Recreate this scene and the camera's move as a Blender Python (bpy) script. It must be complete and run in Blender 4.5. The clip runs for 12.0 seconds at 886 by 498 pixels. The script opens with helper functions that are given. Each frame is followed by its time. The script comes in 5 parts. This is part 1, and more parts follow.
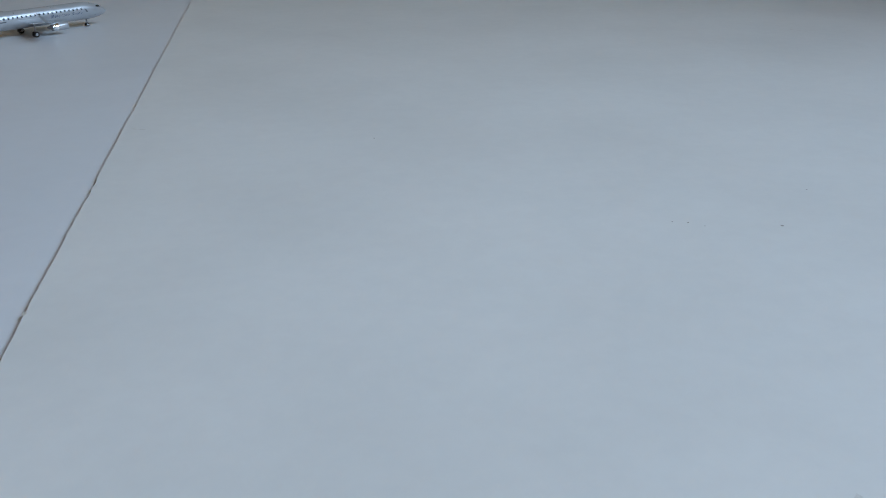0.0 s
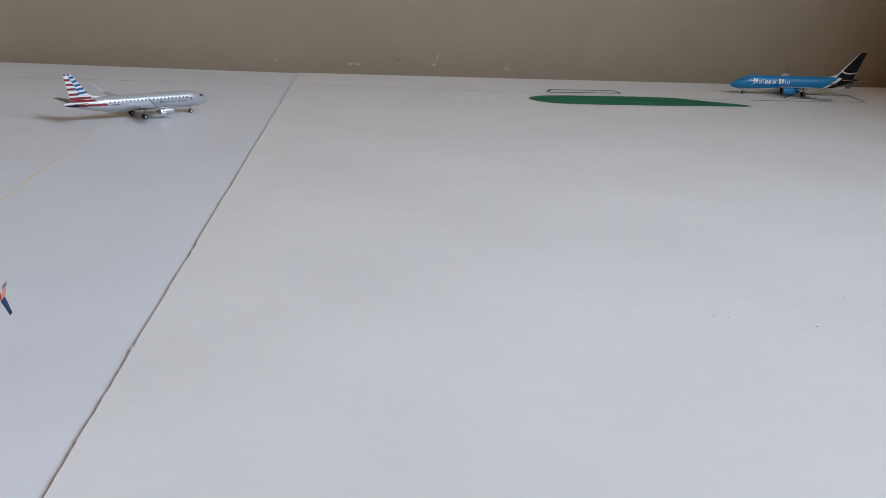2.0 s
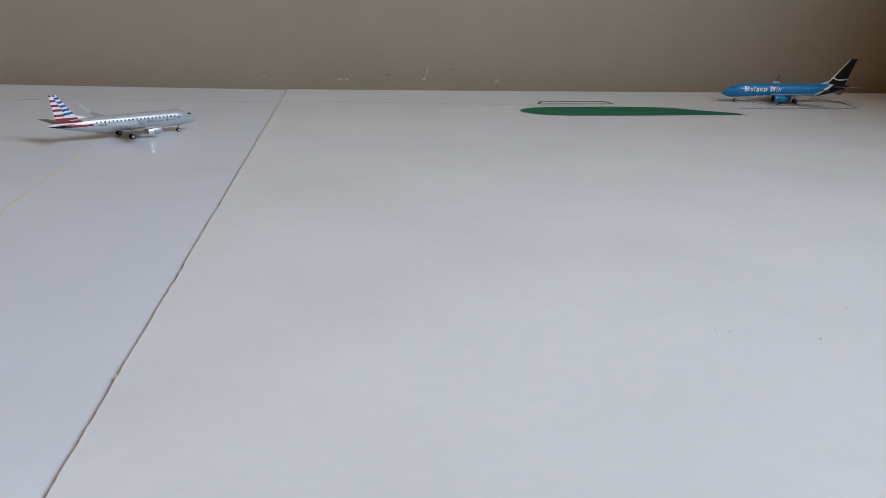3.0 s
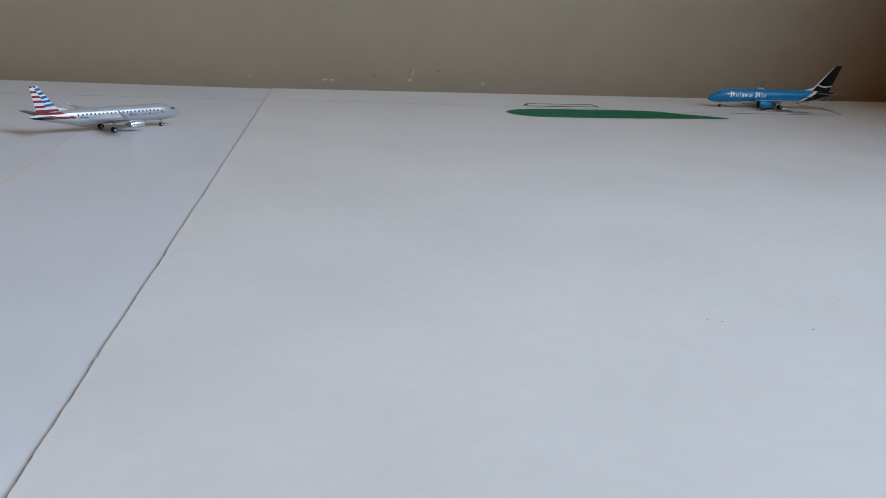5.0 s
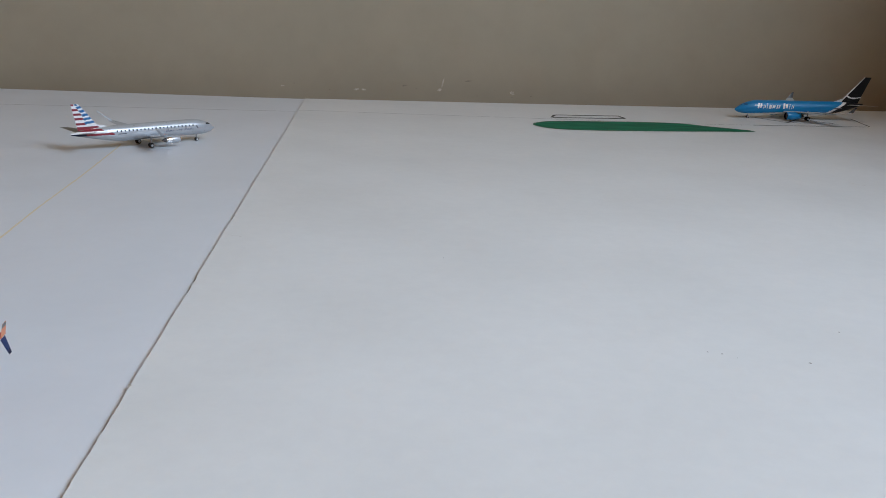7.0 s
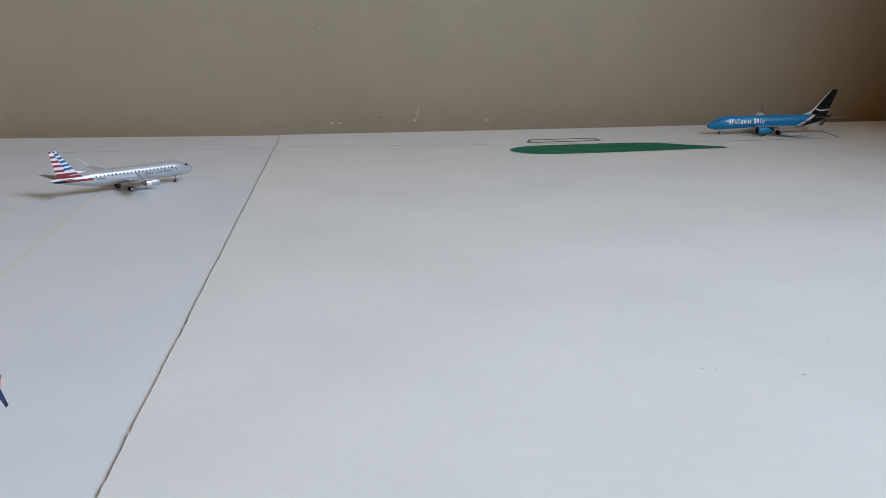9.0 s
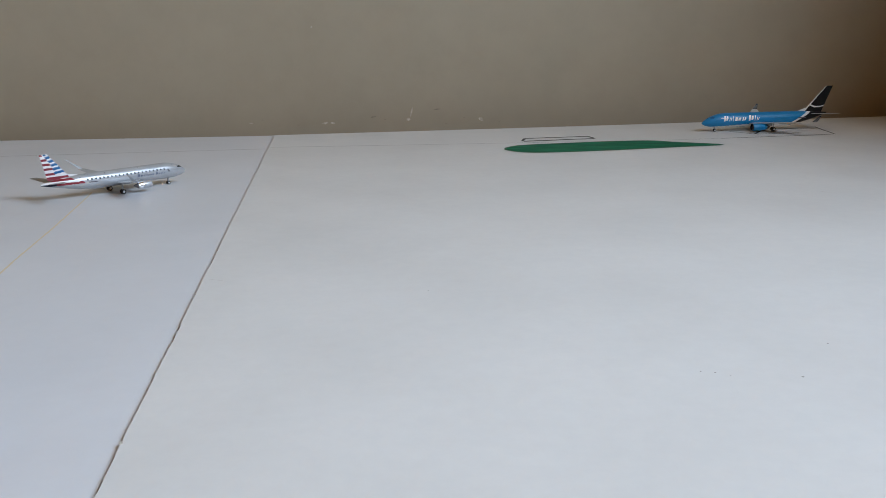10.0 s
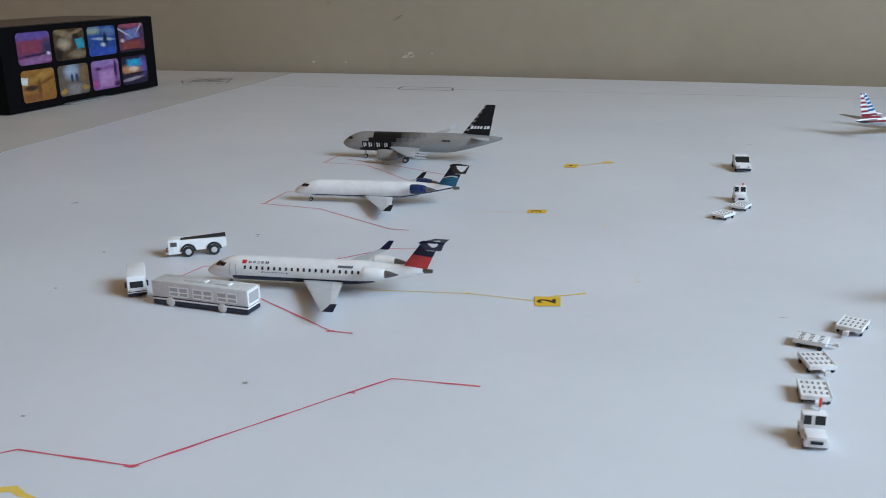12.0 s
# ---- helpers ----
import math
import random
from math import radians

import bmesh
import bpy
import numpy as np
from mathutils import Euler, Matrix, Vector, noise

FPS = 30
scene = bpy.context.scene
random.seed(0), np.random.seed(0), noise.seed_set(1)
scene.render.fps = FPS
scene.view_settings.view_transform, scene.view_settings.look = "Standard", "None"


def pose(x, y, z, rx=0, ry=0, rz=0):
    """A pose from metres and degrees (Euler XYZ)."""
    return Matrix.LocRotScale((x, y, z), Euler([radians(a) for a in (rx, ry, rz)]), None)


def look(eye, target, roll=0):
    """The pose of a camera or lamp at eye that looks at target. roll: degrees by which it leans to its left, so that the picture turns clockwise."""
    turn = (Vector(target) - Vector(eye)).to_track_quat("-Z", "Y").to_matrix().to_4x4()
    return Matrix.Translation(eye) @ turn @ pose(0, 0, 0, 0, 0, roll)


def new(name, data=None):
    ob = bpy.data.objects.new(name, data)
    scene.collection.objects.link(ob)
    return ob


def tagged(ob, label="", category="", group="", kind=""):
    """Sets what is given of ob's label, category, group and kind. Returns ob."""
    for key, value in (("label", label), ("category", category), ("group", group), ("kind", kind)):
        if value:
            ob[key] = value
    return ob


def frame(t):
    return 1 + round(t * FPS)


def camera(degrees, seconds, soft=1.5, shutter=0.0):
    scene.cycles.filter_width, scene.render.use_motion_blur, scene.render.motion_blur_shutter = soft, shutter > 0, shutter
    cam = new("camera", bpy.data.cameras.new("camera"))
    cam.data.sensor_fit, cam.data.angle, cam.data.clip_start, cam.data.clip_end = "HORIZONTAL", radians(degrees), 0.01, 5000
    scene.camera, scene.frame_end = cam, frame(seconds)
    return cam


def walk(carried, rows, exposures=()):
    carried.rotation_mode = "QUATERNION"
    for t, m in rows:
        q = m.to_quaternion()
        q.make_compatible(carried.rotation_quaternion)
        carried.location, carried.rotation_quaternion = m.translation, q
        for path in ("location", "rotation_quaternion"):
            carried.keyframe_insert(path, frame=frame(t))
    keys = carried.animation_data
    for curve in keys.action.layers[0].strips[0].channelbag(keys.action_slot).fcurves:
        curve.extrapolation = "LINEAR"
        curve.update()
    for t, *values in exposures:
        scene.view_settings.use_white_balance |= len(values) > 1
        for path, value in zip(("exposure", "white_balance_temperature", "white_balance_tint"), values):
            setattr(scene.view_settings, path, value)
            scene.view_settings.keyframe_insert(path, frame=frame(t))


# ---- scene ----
# A table-top model airport: three foam boards against a painted wall, 1:400 aircraft and ground vehicles.
cam = camera(51.6, 12.0, soft=0.65, shutter=0.15)
PATH = [
    (0, (0.0556, -0.6412, 0.0846), (0.1307, -0.1898, -0.1166), -0.49),
    (0.2, (0.0520, -0.6553, 0.0816), (0.1163, -0.1999, -0.1147), 0.46),
    (0.3, (0.0503, -0.6563, 0.0813), (0.1106, -0.2003, -0.1147), 0.47),
    (0.4, (0.0499, -0.6592, 0.0803), (0.1053, -0.2015, -0.1131), 0.66),
    (0.5, (0.0500, -0.6582, 0.0798), (0.1040, -0.1995, -0.1117), 0.78),
    (0.8, (0.0481, -0.6658, 0.0799), (0.0993, -0.2018, -0.0991), 1.67),
    (1, (0.0477, -0.6677, 0.0802), (0.0994, -0.1996, -0.0878), 2.26),
    (1.2, (0.0481, -0.6678, 0.0815), (0.0994, -0.1982, -0.0823), 2.41),
    (1.3, (0.0486, -0.6678, 0.0826), (0.1004, -0.1980, -0.0804), 2.48),
    (1.5, (0.0497, -0.6678, 0.0845), (0.1004, -0.1949, -0.0700), 2.62),
    (1.7, (0.0507, -0.6672, 0.0855), (0.0968, -0.1925, -0.0646), 2.50),
    (2, (0.0518, -0.6656, 0.0862), (0.0959, -0.1901, -0.0618), 2.31),
    (2.5, (0.0525, -0.6649, 0.0879), (0.0952, -0.1886, -0.0579), 1.68),
    (3, (0.0526, -0.6597, 0.0856), (0.1000, -0.1824, -0.0554), 1.28),
    (4.8, (0.0514, -0.6572, 0.0804), (0.1084, -0.1803, -0.0585), 2.15),
    (5, (0.0510, -0.6572, 0.0786), (0.1084, -0.1794, -0.0570), 2.24),
    (5.2, (0.0485, -0.6587, 0.0751), (0.1058, -0.1804, -0.0587), 2.82),
    (5.3, (0.0467, -0.6603, 0.0730), (0.1021, -0.1829, -0.0649), 3.11),
    (5.5, (0.0445, -0.6640, 0.0708), (0.0939, -0.1875, -0.0724), 3.68),
    (5.7, (0.0451, -0.6670, 0.0734), (0.0884, -0.1889, -0.0662), 3.91),
    (5.8, (0.0458, -0.6681, 0.0759), (0.0896, -0.1904, -0.0651), 4.03),
    (6, (0.0475, -0.6690, 0.0809), (0.0885, -0.1916, -0.0618), 4.26),
    (6.5, (0.0523, -0.6660, 0.0861), (0.0925, -0.1880, -0.0550), 3.40),
    (6.7, (0.0542, -0.6663, 0.0888), (0.0925, -0.1882, -0.0526), 2.86),
    (7, (0.0556, -0.6669, 0.0918), (0.0938, -0.1881, -0.0470), 2.06),
    (7.2, (0.0556, -0.6671, 0.0921), (0.0937, -0.1881, -0.0463), 1.82),
    (8.8, (0.0525, -0.6678, 0.0928), (0.1046, -0.1870, -0.0335), -0.11),
    (9, (0.0518, -0.6678, 0.0928), (0.1023, -0.1860, -0.0312), -0.36),
    (9.2, (0.0511, -0.6672, 0.0928), (0.1032, -0.1860, -0.0326), -0.42),
    (9.5, (0.0505, -0.6654, 0.0928), (0.1049, -0.1842, -0.0318), -0.51),
    (10, (0.0522, -0.6647, 0.0937), (0.1053, -0.1836, -0.0316), -0.74),
    (10.5, (0.0523, -0.6633, 0.0929), (0.1064, -0.1823, -0.0325), -0.76),
    (10.8, (0.0522, -0.6635, 0.0931), (0.1056, -0.1827, -0.0332), -0.64),
    (10.9, (0.0521, -0.6638, 0.0934), (0.1066, -0.1837, -0.0350), -0.60),
    (11, (0.0520, -0.6643, 0.0939), (0.1055, -0.1852, -0.0386), -0.56),
    (11.1, (0.0390, -0.6751, 0.0991), (0.0914, -0.1958, -0.0336), -0.30),
    (11.2, (0.0176, -0.6918, 0.1089), (0.0499, -0.2100, -0.0208), -0.50),
    (11.3, (-0.0028, -0.7064, 0.1155), (-0.0084, -0.2237, -0.0149), -1.17),
    (11.4, (-0.0264, -0.7115, 0.1155), (-0.0563, -0.2299, -0.0157), -1.24),
    (11.5, (-0.0512, -0.7228, 0.1180), (-0.1033, -0.2437, -0.0154), -0.92),
    (11.6, (-0.0739, -0.7309, 0.1200), (-0.1528, -0.2564, -0.0166), -0.98),
    (11.7, (-0.0982, -0.7347, 0.1177), (-0.2027, -0.2659, -0.0215), -1.23),
    (11.8, (-0.1246, -0.7348, 0.1118), (-0.2499, -0.2719, -0.0297), -1.33),
    (11.9, (-0.1483, -0.7416, 0.1035), (-0.2906, -0.2841, -0.0394), -1.02),
    (12, (-0.1650, -0.7481, 0.0937), (-0.3148, -0.2933, -0.0501), -0.92),
    (12.0334, (-0.1656, -0.7484, 0.0934), (-0.3157, -0.2937, -0.0505), -0.92),
    (12.1, (-0.1661, -0.7486, 0.0931), (-0.3164, -0.2939, -0.0508), -0.92),
]
EXPOSURES = [
    (0.0, -0.38, 5620, 3.5),
    (0.5, -0.14, 6000, 7.5),
    (1.0, 0.0, 6330, 11),
    (2.5, 0.02, 6390, 12),
    (3.2, -0.02, 6250, 10.5),
    (5.0, -0.07, 6080, 9.5),
    (6.5, -0.03, 6180, 9.5),
    (9.0, 0.12, 6270, 9.5),
    (10.5, 0.09, 6230, 8.5),
    (11.0, 0.0, 6120, 7.5),
    (11.5, 0.22, 6020, 5.5),
    (12.0, 0.36, 5920, 5),
]
walk(cam, [(t, look(eye, target, roll)) for t, eye, target, roll in PATH], EXPOSURES)

# ---- light: daylight from one window in the right-hand wall, warm bounce from the room ----
world = bpy.data.worlds.new("world")
scene.world = world
world.use_nodes = True
wn = world.node_tree.nodes
sky = wn.new("ShaderNodeTexSky")
sky.sky_type = "NISHITA"
sky.sun_disc = False
sky.sun_elevation = radians(35)
sky.sun_rotation = radians(200)
wn["Background"].inputs["Strength"].default_value = 0.05
world.node_tree.links.new(sky.outputs["Color"], wn["Background"].inputs["Color"])

WALL_Y = 0.1085      # far wall
RIGHT_X = 0.71       # wall with the window
WIN = (-1.05, -0.38, 0.30, 1.20)   # y0, y1, z0, z1 of the opening

lamp_data = bpy.data.lights.new("window_daylight", "AREA")
lamp_data.shape = "RECTANGLE"
lamp_data.size, lamp_data.size_y = WIN[3] - WIN[2], WIN[1] - WIN[0]
lamp_data.energy = 26.0
lamp_data.color = (0.71, 0.845, 1.0)
lamp = new("window_daylight", lamp_data)
lamp.matrix_world = look((RIGHT_X + 0.06, (WIN[0] + WIN[1]) / 2, (WIN[2] + WIN[3]) / 2), (0, (WIN[0] + WIN[1]) / 2, (WIN[2] + WIN[3]) / 2))
tagged(lamp, "cool daylight coming in through the window opening", "daylight", kind="structure")


# ---- materials ----
def material(name, color, rough=0.5, metal=0.0, spec=0.5, coat=0.0):
    m = bpy.data.materials.new(name)
    m.use_nodes = True
    b = m.node_tree.nodes["Principled BSDF"]
    b.inputs["Base Color"].default_value = (*color, 1)
    b.inputs["Roughness"].default_value = rough
    b.inputs["Metallic"].default_value = metal
    b.inputs["Specular IOR Level"].default_value = spec
    b.inputs["Coat Weight"].default_value = coat
    return m


def coords(m):
    n = m.node_tree.nodes.new("ShaderNodeTexCoord")
    return n.outputs["Object"]


def noise_of(m, scale, detail=4, rough=0.6, stretch=None, vec=None):
    nt = m.node_tree
    vec = vec or coords(m)
    if stretch:
        mp = nt.nodes.new("ShaderNodeMapping")
        mp.inputs["Scale"].default_value = stretch
        nt.links.new(vec, mp.inputs["Vector"])
        vec = mp.outputs["Vector"]
    n = nt.nodes.new("ShaderNodeTexNoise")
    n.inputs["Scale"].default_value = scale
    n.inputs["Detail"].default_value = detail
    n.inputs["Roughness"].default_value = rough
    nt.links.new(vec, n.inputs["Vector"])
    return n.outputs["Fac"]


def ramp(m, fac, stops):
    r = m.node_tree.nodes.new("ShaderNodeValToRGB")
    e = r.color_ramp.elements
    while len(e) < len(stops):
        e.new(0.5)
    for k, (pos, col) in enumerate(stops):
        e[k].position = pos
        e[k].color = (*col, 1) if len(col) == 3 else col
    m.node_tree.links.new(fac, r.inputs["Fac"])
    return r.outputs["Color"]


def mixed(m, a, b, fac, mode="MIX"):
    x = m.node_tree.nodes.new("ShaderNodeMix")
    x.data_type, x.blend_type = "RGBA", mode
    for sock, v in ((x.inputs[6], a), (x.inputs[7], b), (x.inputs[0], fac)):
        if isinstance(v, (int, float)):
            sock.default_value = v
        elif isinstance(v, tuple):
            sock.default_value = (*v, 1)
        else:
            m.node_tree.links.new(v, sock)
    return x.outputs[2]


def base(m, color):
    m.node_tree.links.new(color, m.node_tree.nodes["Principled BSDF"].inputs["Base Color"])


def bump(m, height, strength=0.2, distance=0.0005):
    b = m.node_tree.nodes.new("ShaderNodeBump")
    b.inputs["Strength"].default_value = strength
    b.inputs["Distance"].default_value = distance
    m.node_tree.links.new(height, b.inputs["Height"])
    m.node_tree.links.new(b.outputs["Normal"], m.node_tree.nodes["Principled BSDF"].inputs["Normal"])


def varied(m, fac, low, high, socket="Roughness"):
    r = m.node_tree.nodes.new("ShaderNodeMapRange")
    r.inputs["From Min"].default_value, r.inputs["From Max"].default_value = 0.3, 0.7
    r.inputs["To Min"].default_value, r.inputs["To Max"].default_value = low, high
    m.node_tree.links.new(fac, r.inputs["Value"])
    m.node_tree.links.new(r.outputs["Result"], m.node_tree.nodes["Principled BSDF"].inputs[socket])


def board_material(name, light, dark, rough, mottle):
    """Paper face of a foam board: faint large stains, fine fibres, slight waviness."""
    m = material(name, light, rough)
    big = noise_of(m, 14.0, 3, 0.55)
    fine = noise_of(m, 420.0, 4, 0.7)
    col = mixed(m, light, dark, ramp(m, big, [(0.35, (0, 0, 0)), (0.72, (1, 1, 1))]))
    col = mixed(m, col, (0.95, 0.95, 0.95), ramp(m, fine, [(0.3, (0.10, 0.10, 0.10)), (0.7, (0, 0, 0))]), "MULTIPLY")
    mott = noise_of(m, 170.0, 5, 0.65)
    base(m, mixed(m, col, (0.90, 0.90, 0.91), ramp(m, mott, [(0.35, (mottle, mottle, mottle)), (0.65, (0, 0, 0))]), "MULTIPLY"))
    return m


M_BOARD_WHITE = board_material("white_board_face", (0.72, 0.735, 0.765), (0.67, 0.685, 0.715), 0.34, 0.18)
M_BOARD_CREAM = board_material("cream_board_face", (0.743, 0.736, 0.720), (0.688, 0.681, 0.665), 0.42, 0.30)
# a darker cream for the left board
M_BOARD_DARK = board_material("dark_cream_board_face", (0.60, 0.58, 0.55), (0.54, 0.52, 0.49), 0.45, 0.3)
M_BOARD_EDGE = material("foam_edge", (0.62, 0.60, 0.56), 0.8)
bump(M_BOARD_EDGE, noise_of(M_BOARD_EDGE, 900.0, 3), 0.5, 0.0005)

# greys that give the left joint the tone of its lit edge
M_EDGE_TONE = material("pale_edge_tone", (0.42, 0.40, 0.37), 0.8)
base(M_EDGE_TONE, mixed(M_EDGE_TONE, (0.50, 0.48, 0.45), (0.30, 0.28, 0.25), noise_of(M_EDGE_TONE, 60.0, 4)))
# dark browns stand for the shade down in the gap
M_JOINT = material("joint_gap_shade", (0.30, 0.265, 0.24), 0.8)
base(M_JOINT, mixed(M_JOINT, (0.20, 0.17, 0.15), (0.10, 0.085, 0.075), noise_of(M_JOINT, 120.0, 4)))

M_WALL = material("painted_wall", (0.35, 0.305, 0.24), 0.55)
_c = mixed(M_WALL, (0.405, 0.352, 0.258), (0.368, 0.318, 0.230), ramp(M_WALL, noise_of(M_WALL, 5.0, 4), [(0.35, (0, 0, 0)), (0.7, (1, 1, 1))]))
_c = mixed(M_WALL, _c, (0.85, 0.85, 0.85), ramp(M_WALL, noise_of(M_WALL, 60.0, 4), [(0.3, (0.25, 0.25, 0.25)), (0.6, (0, 0, 0))]), "MULTIPLY")
base(M_WALL, _c)
bump(M_WALL, noise_of(M_WALL, 420.0, 3), 0.09, 0.0006)

# unseen room surfaces: saturated warm tones picked to tint the fill light brown
M_ROOM = material("warm_bounce_walls", (0.36, 0.27, 0.18), 0.7)
base(M_ROOM, mixed(M_ROOM, (0.76, 0.39, 0.11), (0.70, 0.35, 0.095), noise_of(M_ROOM, 2.5, 4)))
# dark neutral grey of the added block, which keeps warm bounce off the boards
M_SHADE_BLOCK = material("shade_block_grey", (0.17, 0.18, 0.20), 0.7)
base(M_SHADE_BLOCK, mixed(M_SHADE_BLOCK, (0.18, 0.19, 0.21), (0.15, 0.16, 0.18), noise_of(M_SHADE_BLOCK, 6.0, 4)))
M_CEIL = material("warm_bounce_ceiling", (0.68, 0.64, 0.57), 0.8)
base(M_CEIL, mixed(M_CEIL, (0.84, 0.55, 0.25), (0.79, 0.51, 0.225), noise_of(M_CEIL, 2.0, 4)))
M_FLOOR = material("warm_bounce_floor", (0.20, 0.15, 0.11), 0.9)
base(M_FLOOR, mixed(M_FLOOR, (0.44, 0.25, 0.12), (0.32, 0.18, 0.085), noise_of(M_FLOOR, 60.0, 5)))
M_TABLE = material("table_wood", (0.22, 0.15, 0.09), 0.5)
base(M_TABLE, mixed(M_TABLE, (0.25, 0.17, 0.10), (0.16, 0.10, 0.06), noise_of(M_TABLE, 14.0, 5, 0.6, (1, 14, 1))))


def ink(name, color, paper, scale=700.0, cover=0.75, rough=0.5):
    """Hand-drawn pen or pencil: grainy, so that the paper shows through a little."""
    m = material(name, color, rough)
    f = ramp(m, noise_of(m, scale, 4, 0.7), [(cover - 0.25, (0, 0, 0)), (cover, (1, 1, 1))])
    base(m, mixed(m, color, paper, f))
    return m


PAPER = (0.72, 0.72, 0.73)
M_PENCIL = ink("pencil", (0.16, 0.155, 0.15), PAPER, 900, 0.85)
M_BLACK_PENCIL = ink("pencil_black", (0.015, 0.014, 0.013), (0.30, 0.30, 0.30), 900, 0.92)
M_RED_INK = ink("red_marker", (0.60, 0.085, 0.135), PAPER, 800, 0.88)
M_YELLOW_INK = ink("yellow_marker", (0.78, 0.56, 0.10), PAPER, 900, 0.88)
M_YELLOW_FAINT = ink("yellow_faint", (0.74, 0.64, 0.42), PAPER, 900, 0.75)
M_YELLOW_PALE = ink("yellow_rubbed_out", (0.74, 0.69, 0.58), PAPER, 900, 0.6)
M_LABEL = material("yellow_label_ink", (0.80, 0.50, 0.03), 0.5)
base(M_LABEL, mixed(M_LABEL, (0.82, 0.53, 0.03), (0.74, 0.42, 0.02), noise_of(M_LABEL, 900.0, 4)))
M_BLACK_INK = material("black_ink", (0.012, 0.012, 0.012), 0.4)
M_GREEN = material("green_marker", (0.012, 0.20, 0.075), 0.55, 0.0, 0.12)
base(M_GREEN, mixed(M_GREEN, (0.003, 0.100, 0.050), (0.012, 0.185, 0.092), ramp(M_GREEN, noise_of(M_GREEN, 90.0, 5, 0.6, (0.3, 3.0, 1)), [(0.42, (0, 0, 0)), (0.6, (1, 1, 1))])))
M_GREEN_EDGE = material("green_marker_outline", (0.006, 0.11, 0.04), 0.45)
M_SPECK = ink("dark_dirt", (0.26, 0.24, 0.22), (0.58, 0.57, 0.56), 1500, 0.72, 0.8)
M_SMUDGE = ink("grey_smudge", (0.50, 0.48, 0.45), (0.70, 0.68, 0.66), 300, 0.55)
M_CHIP = material("bare_plaster", (0.72, 0.70, 0.66), 0.8)
base(M_CHIP, mixed(M_CHIP, (0.76, 0.74, 0.70), (0.52, 0.48, 0.42), ramp(M_CHIP, noise_of(M_CHIP, 500.0, 4), [(0.4, (0, 0, 0)), (0.65, (1, 1, 1))])))
M_SCUFF = ink("wall_scuff", (0.19, 0.165, 0.13), (0.38, 0.33, 0.25), 500, 0.62)
M_WALLCHIP = material("chipped_wall_paint", (0.58, 0.54, 0.46), 0.8)
base(M_WALLCHIP, mixed(M_WALLCHIP, (0.66, 0.62, 0.54), (0.42, 0.37, 0.29), ramp(M_WALLCHIP, noise_of(M_WALLCHIP, 700.0, 4), [(0.4, (0, 0, 0)), (0.62, (1, 1, 1))])))


def paint(name, color, rough=0.32, metal=0.0, coat=0.15, spec=0.5):
    """Die-cast paint: even, slightly orange-peeled, faintly uneven gloss."""
    m = material(name, color, rough, metal, spec, coat)
    d = tuple(c * 0.88 for c in color)
    base(m, mixed(m, color, d, ramp(m, noise_of(m, 220.0, 4), [(0.4, (0, 0, 0)), (0.75, (1, 1, 1))])))
    varied(m, noise_of(m, 350.0, 3), rough - 0.06, rough + 0.08)
    return m


M_SILVER = paint("silver_paint", (0.47, 0.485, 0.51), 0.32, 0.35)
M_TIPGREY = paint("winglet_grey_paint", (0.36, 0.37, 0.385), 0.38, 0.2)
M_NAMEGREY = material("name_blue_grey_print", (0.13, 0.16, 0.24), 0.45)
M_DEEPBLUE = paint("deep_blue_print", (0.002, 0.10, 0.27), 0.34)
M_FADE_DARK = paint("dark_fade_paint", (0.040, 0.040, 0.039), 0.36, 0.1)
M_FADE_MID = paint("mid_fade_paint", (0.145, 0.145, 0.142), 0.36, 0.15)
M_FADE_PALE = paint("pale_fade_paint", (0.22, 0.22, 0.215), 0.36, 0.2)
M_WHITE = paint("white_paint", (0.85, 0.85, 0.84), 0.32)
M_GREYWING = paint("grey_wing_paint", (0.50, 0.51, 0.52), 0.42)
M_LIGHTWING = paint("light_wing_paint", (0.64, 0.65, 0.66), 0.40)
M_WARMSILVER = paint("warm_silver_paint", (0.31, 0.31, 0.30), 0.36, 0.25)
M_CHARCOAL = paint("charcoal_fade_paint", (0.085, 0.085, 0.082), 0.36, 0.1)
M_BLACK = paint("black_paint", (0.010, 0.010, 0.011), 0.38, 0.0, 0.0, 0.25)
M_NAVY = paint("navy_paint", (0.007, 0.011, 0.040), 0.34, 0.0, 0.05, 0.35)
M_ROYAL = paint("royal_blue_paint", (0.006, 0.026, 0.105), 0.30)
M_BLUE = paint("sky_blue_paint", (0.003, 0.225, 0.52), 0.34)
M_BOLDBLUE = paint("bold_blue_paint", (0.014, 0.13, 0.40), 0.30)
M_TEAL = paint("teal_blue_paint", (0.03, 0.30, 0.50), 0.30)
M_RED = paint("red_paint", (0.55, 0.035, 0.035), 0.32)
M_FLAGRED = paint("stripe_red_paint", (0.25, 0.02, 0.034), 0.34)
M_FLAGBLUE = paint("stripe_blue_paint", (0.008, 0.13, 0.36), 0.34)
M_ORANGE = paint("orange_paint", (0.80, 0.20, 0.03), 0.32)
M_DARK_GLASS = material("printed_glass_black", (0.015, 0.017, 0.020), 0.18)
M_WINPRINT = material("printed_window_black", (0.018, 0.020, 0.024), 0.6, 0.0, 0.2)
M_GREYPRINT = material("grey_print", (0.13, 0.13, 0.15), 0.5)
M_ROLLER = material("grey_roller_print", (0.20, 0.20, 0.21), 0.5)
M_LINE = material("panel_line_print", (0.30, 0.31, 0.32), 0.5)
M_CHROME = material("bright_metal", (0.75, 0.75, 0.76), 0.18, 1.0)
M_STEEL = material("gear_metal", (0.42, 0.42, 0.43), 0.35, 0.8)
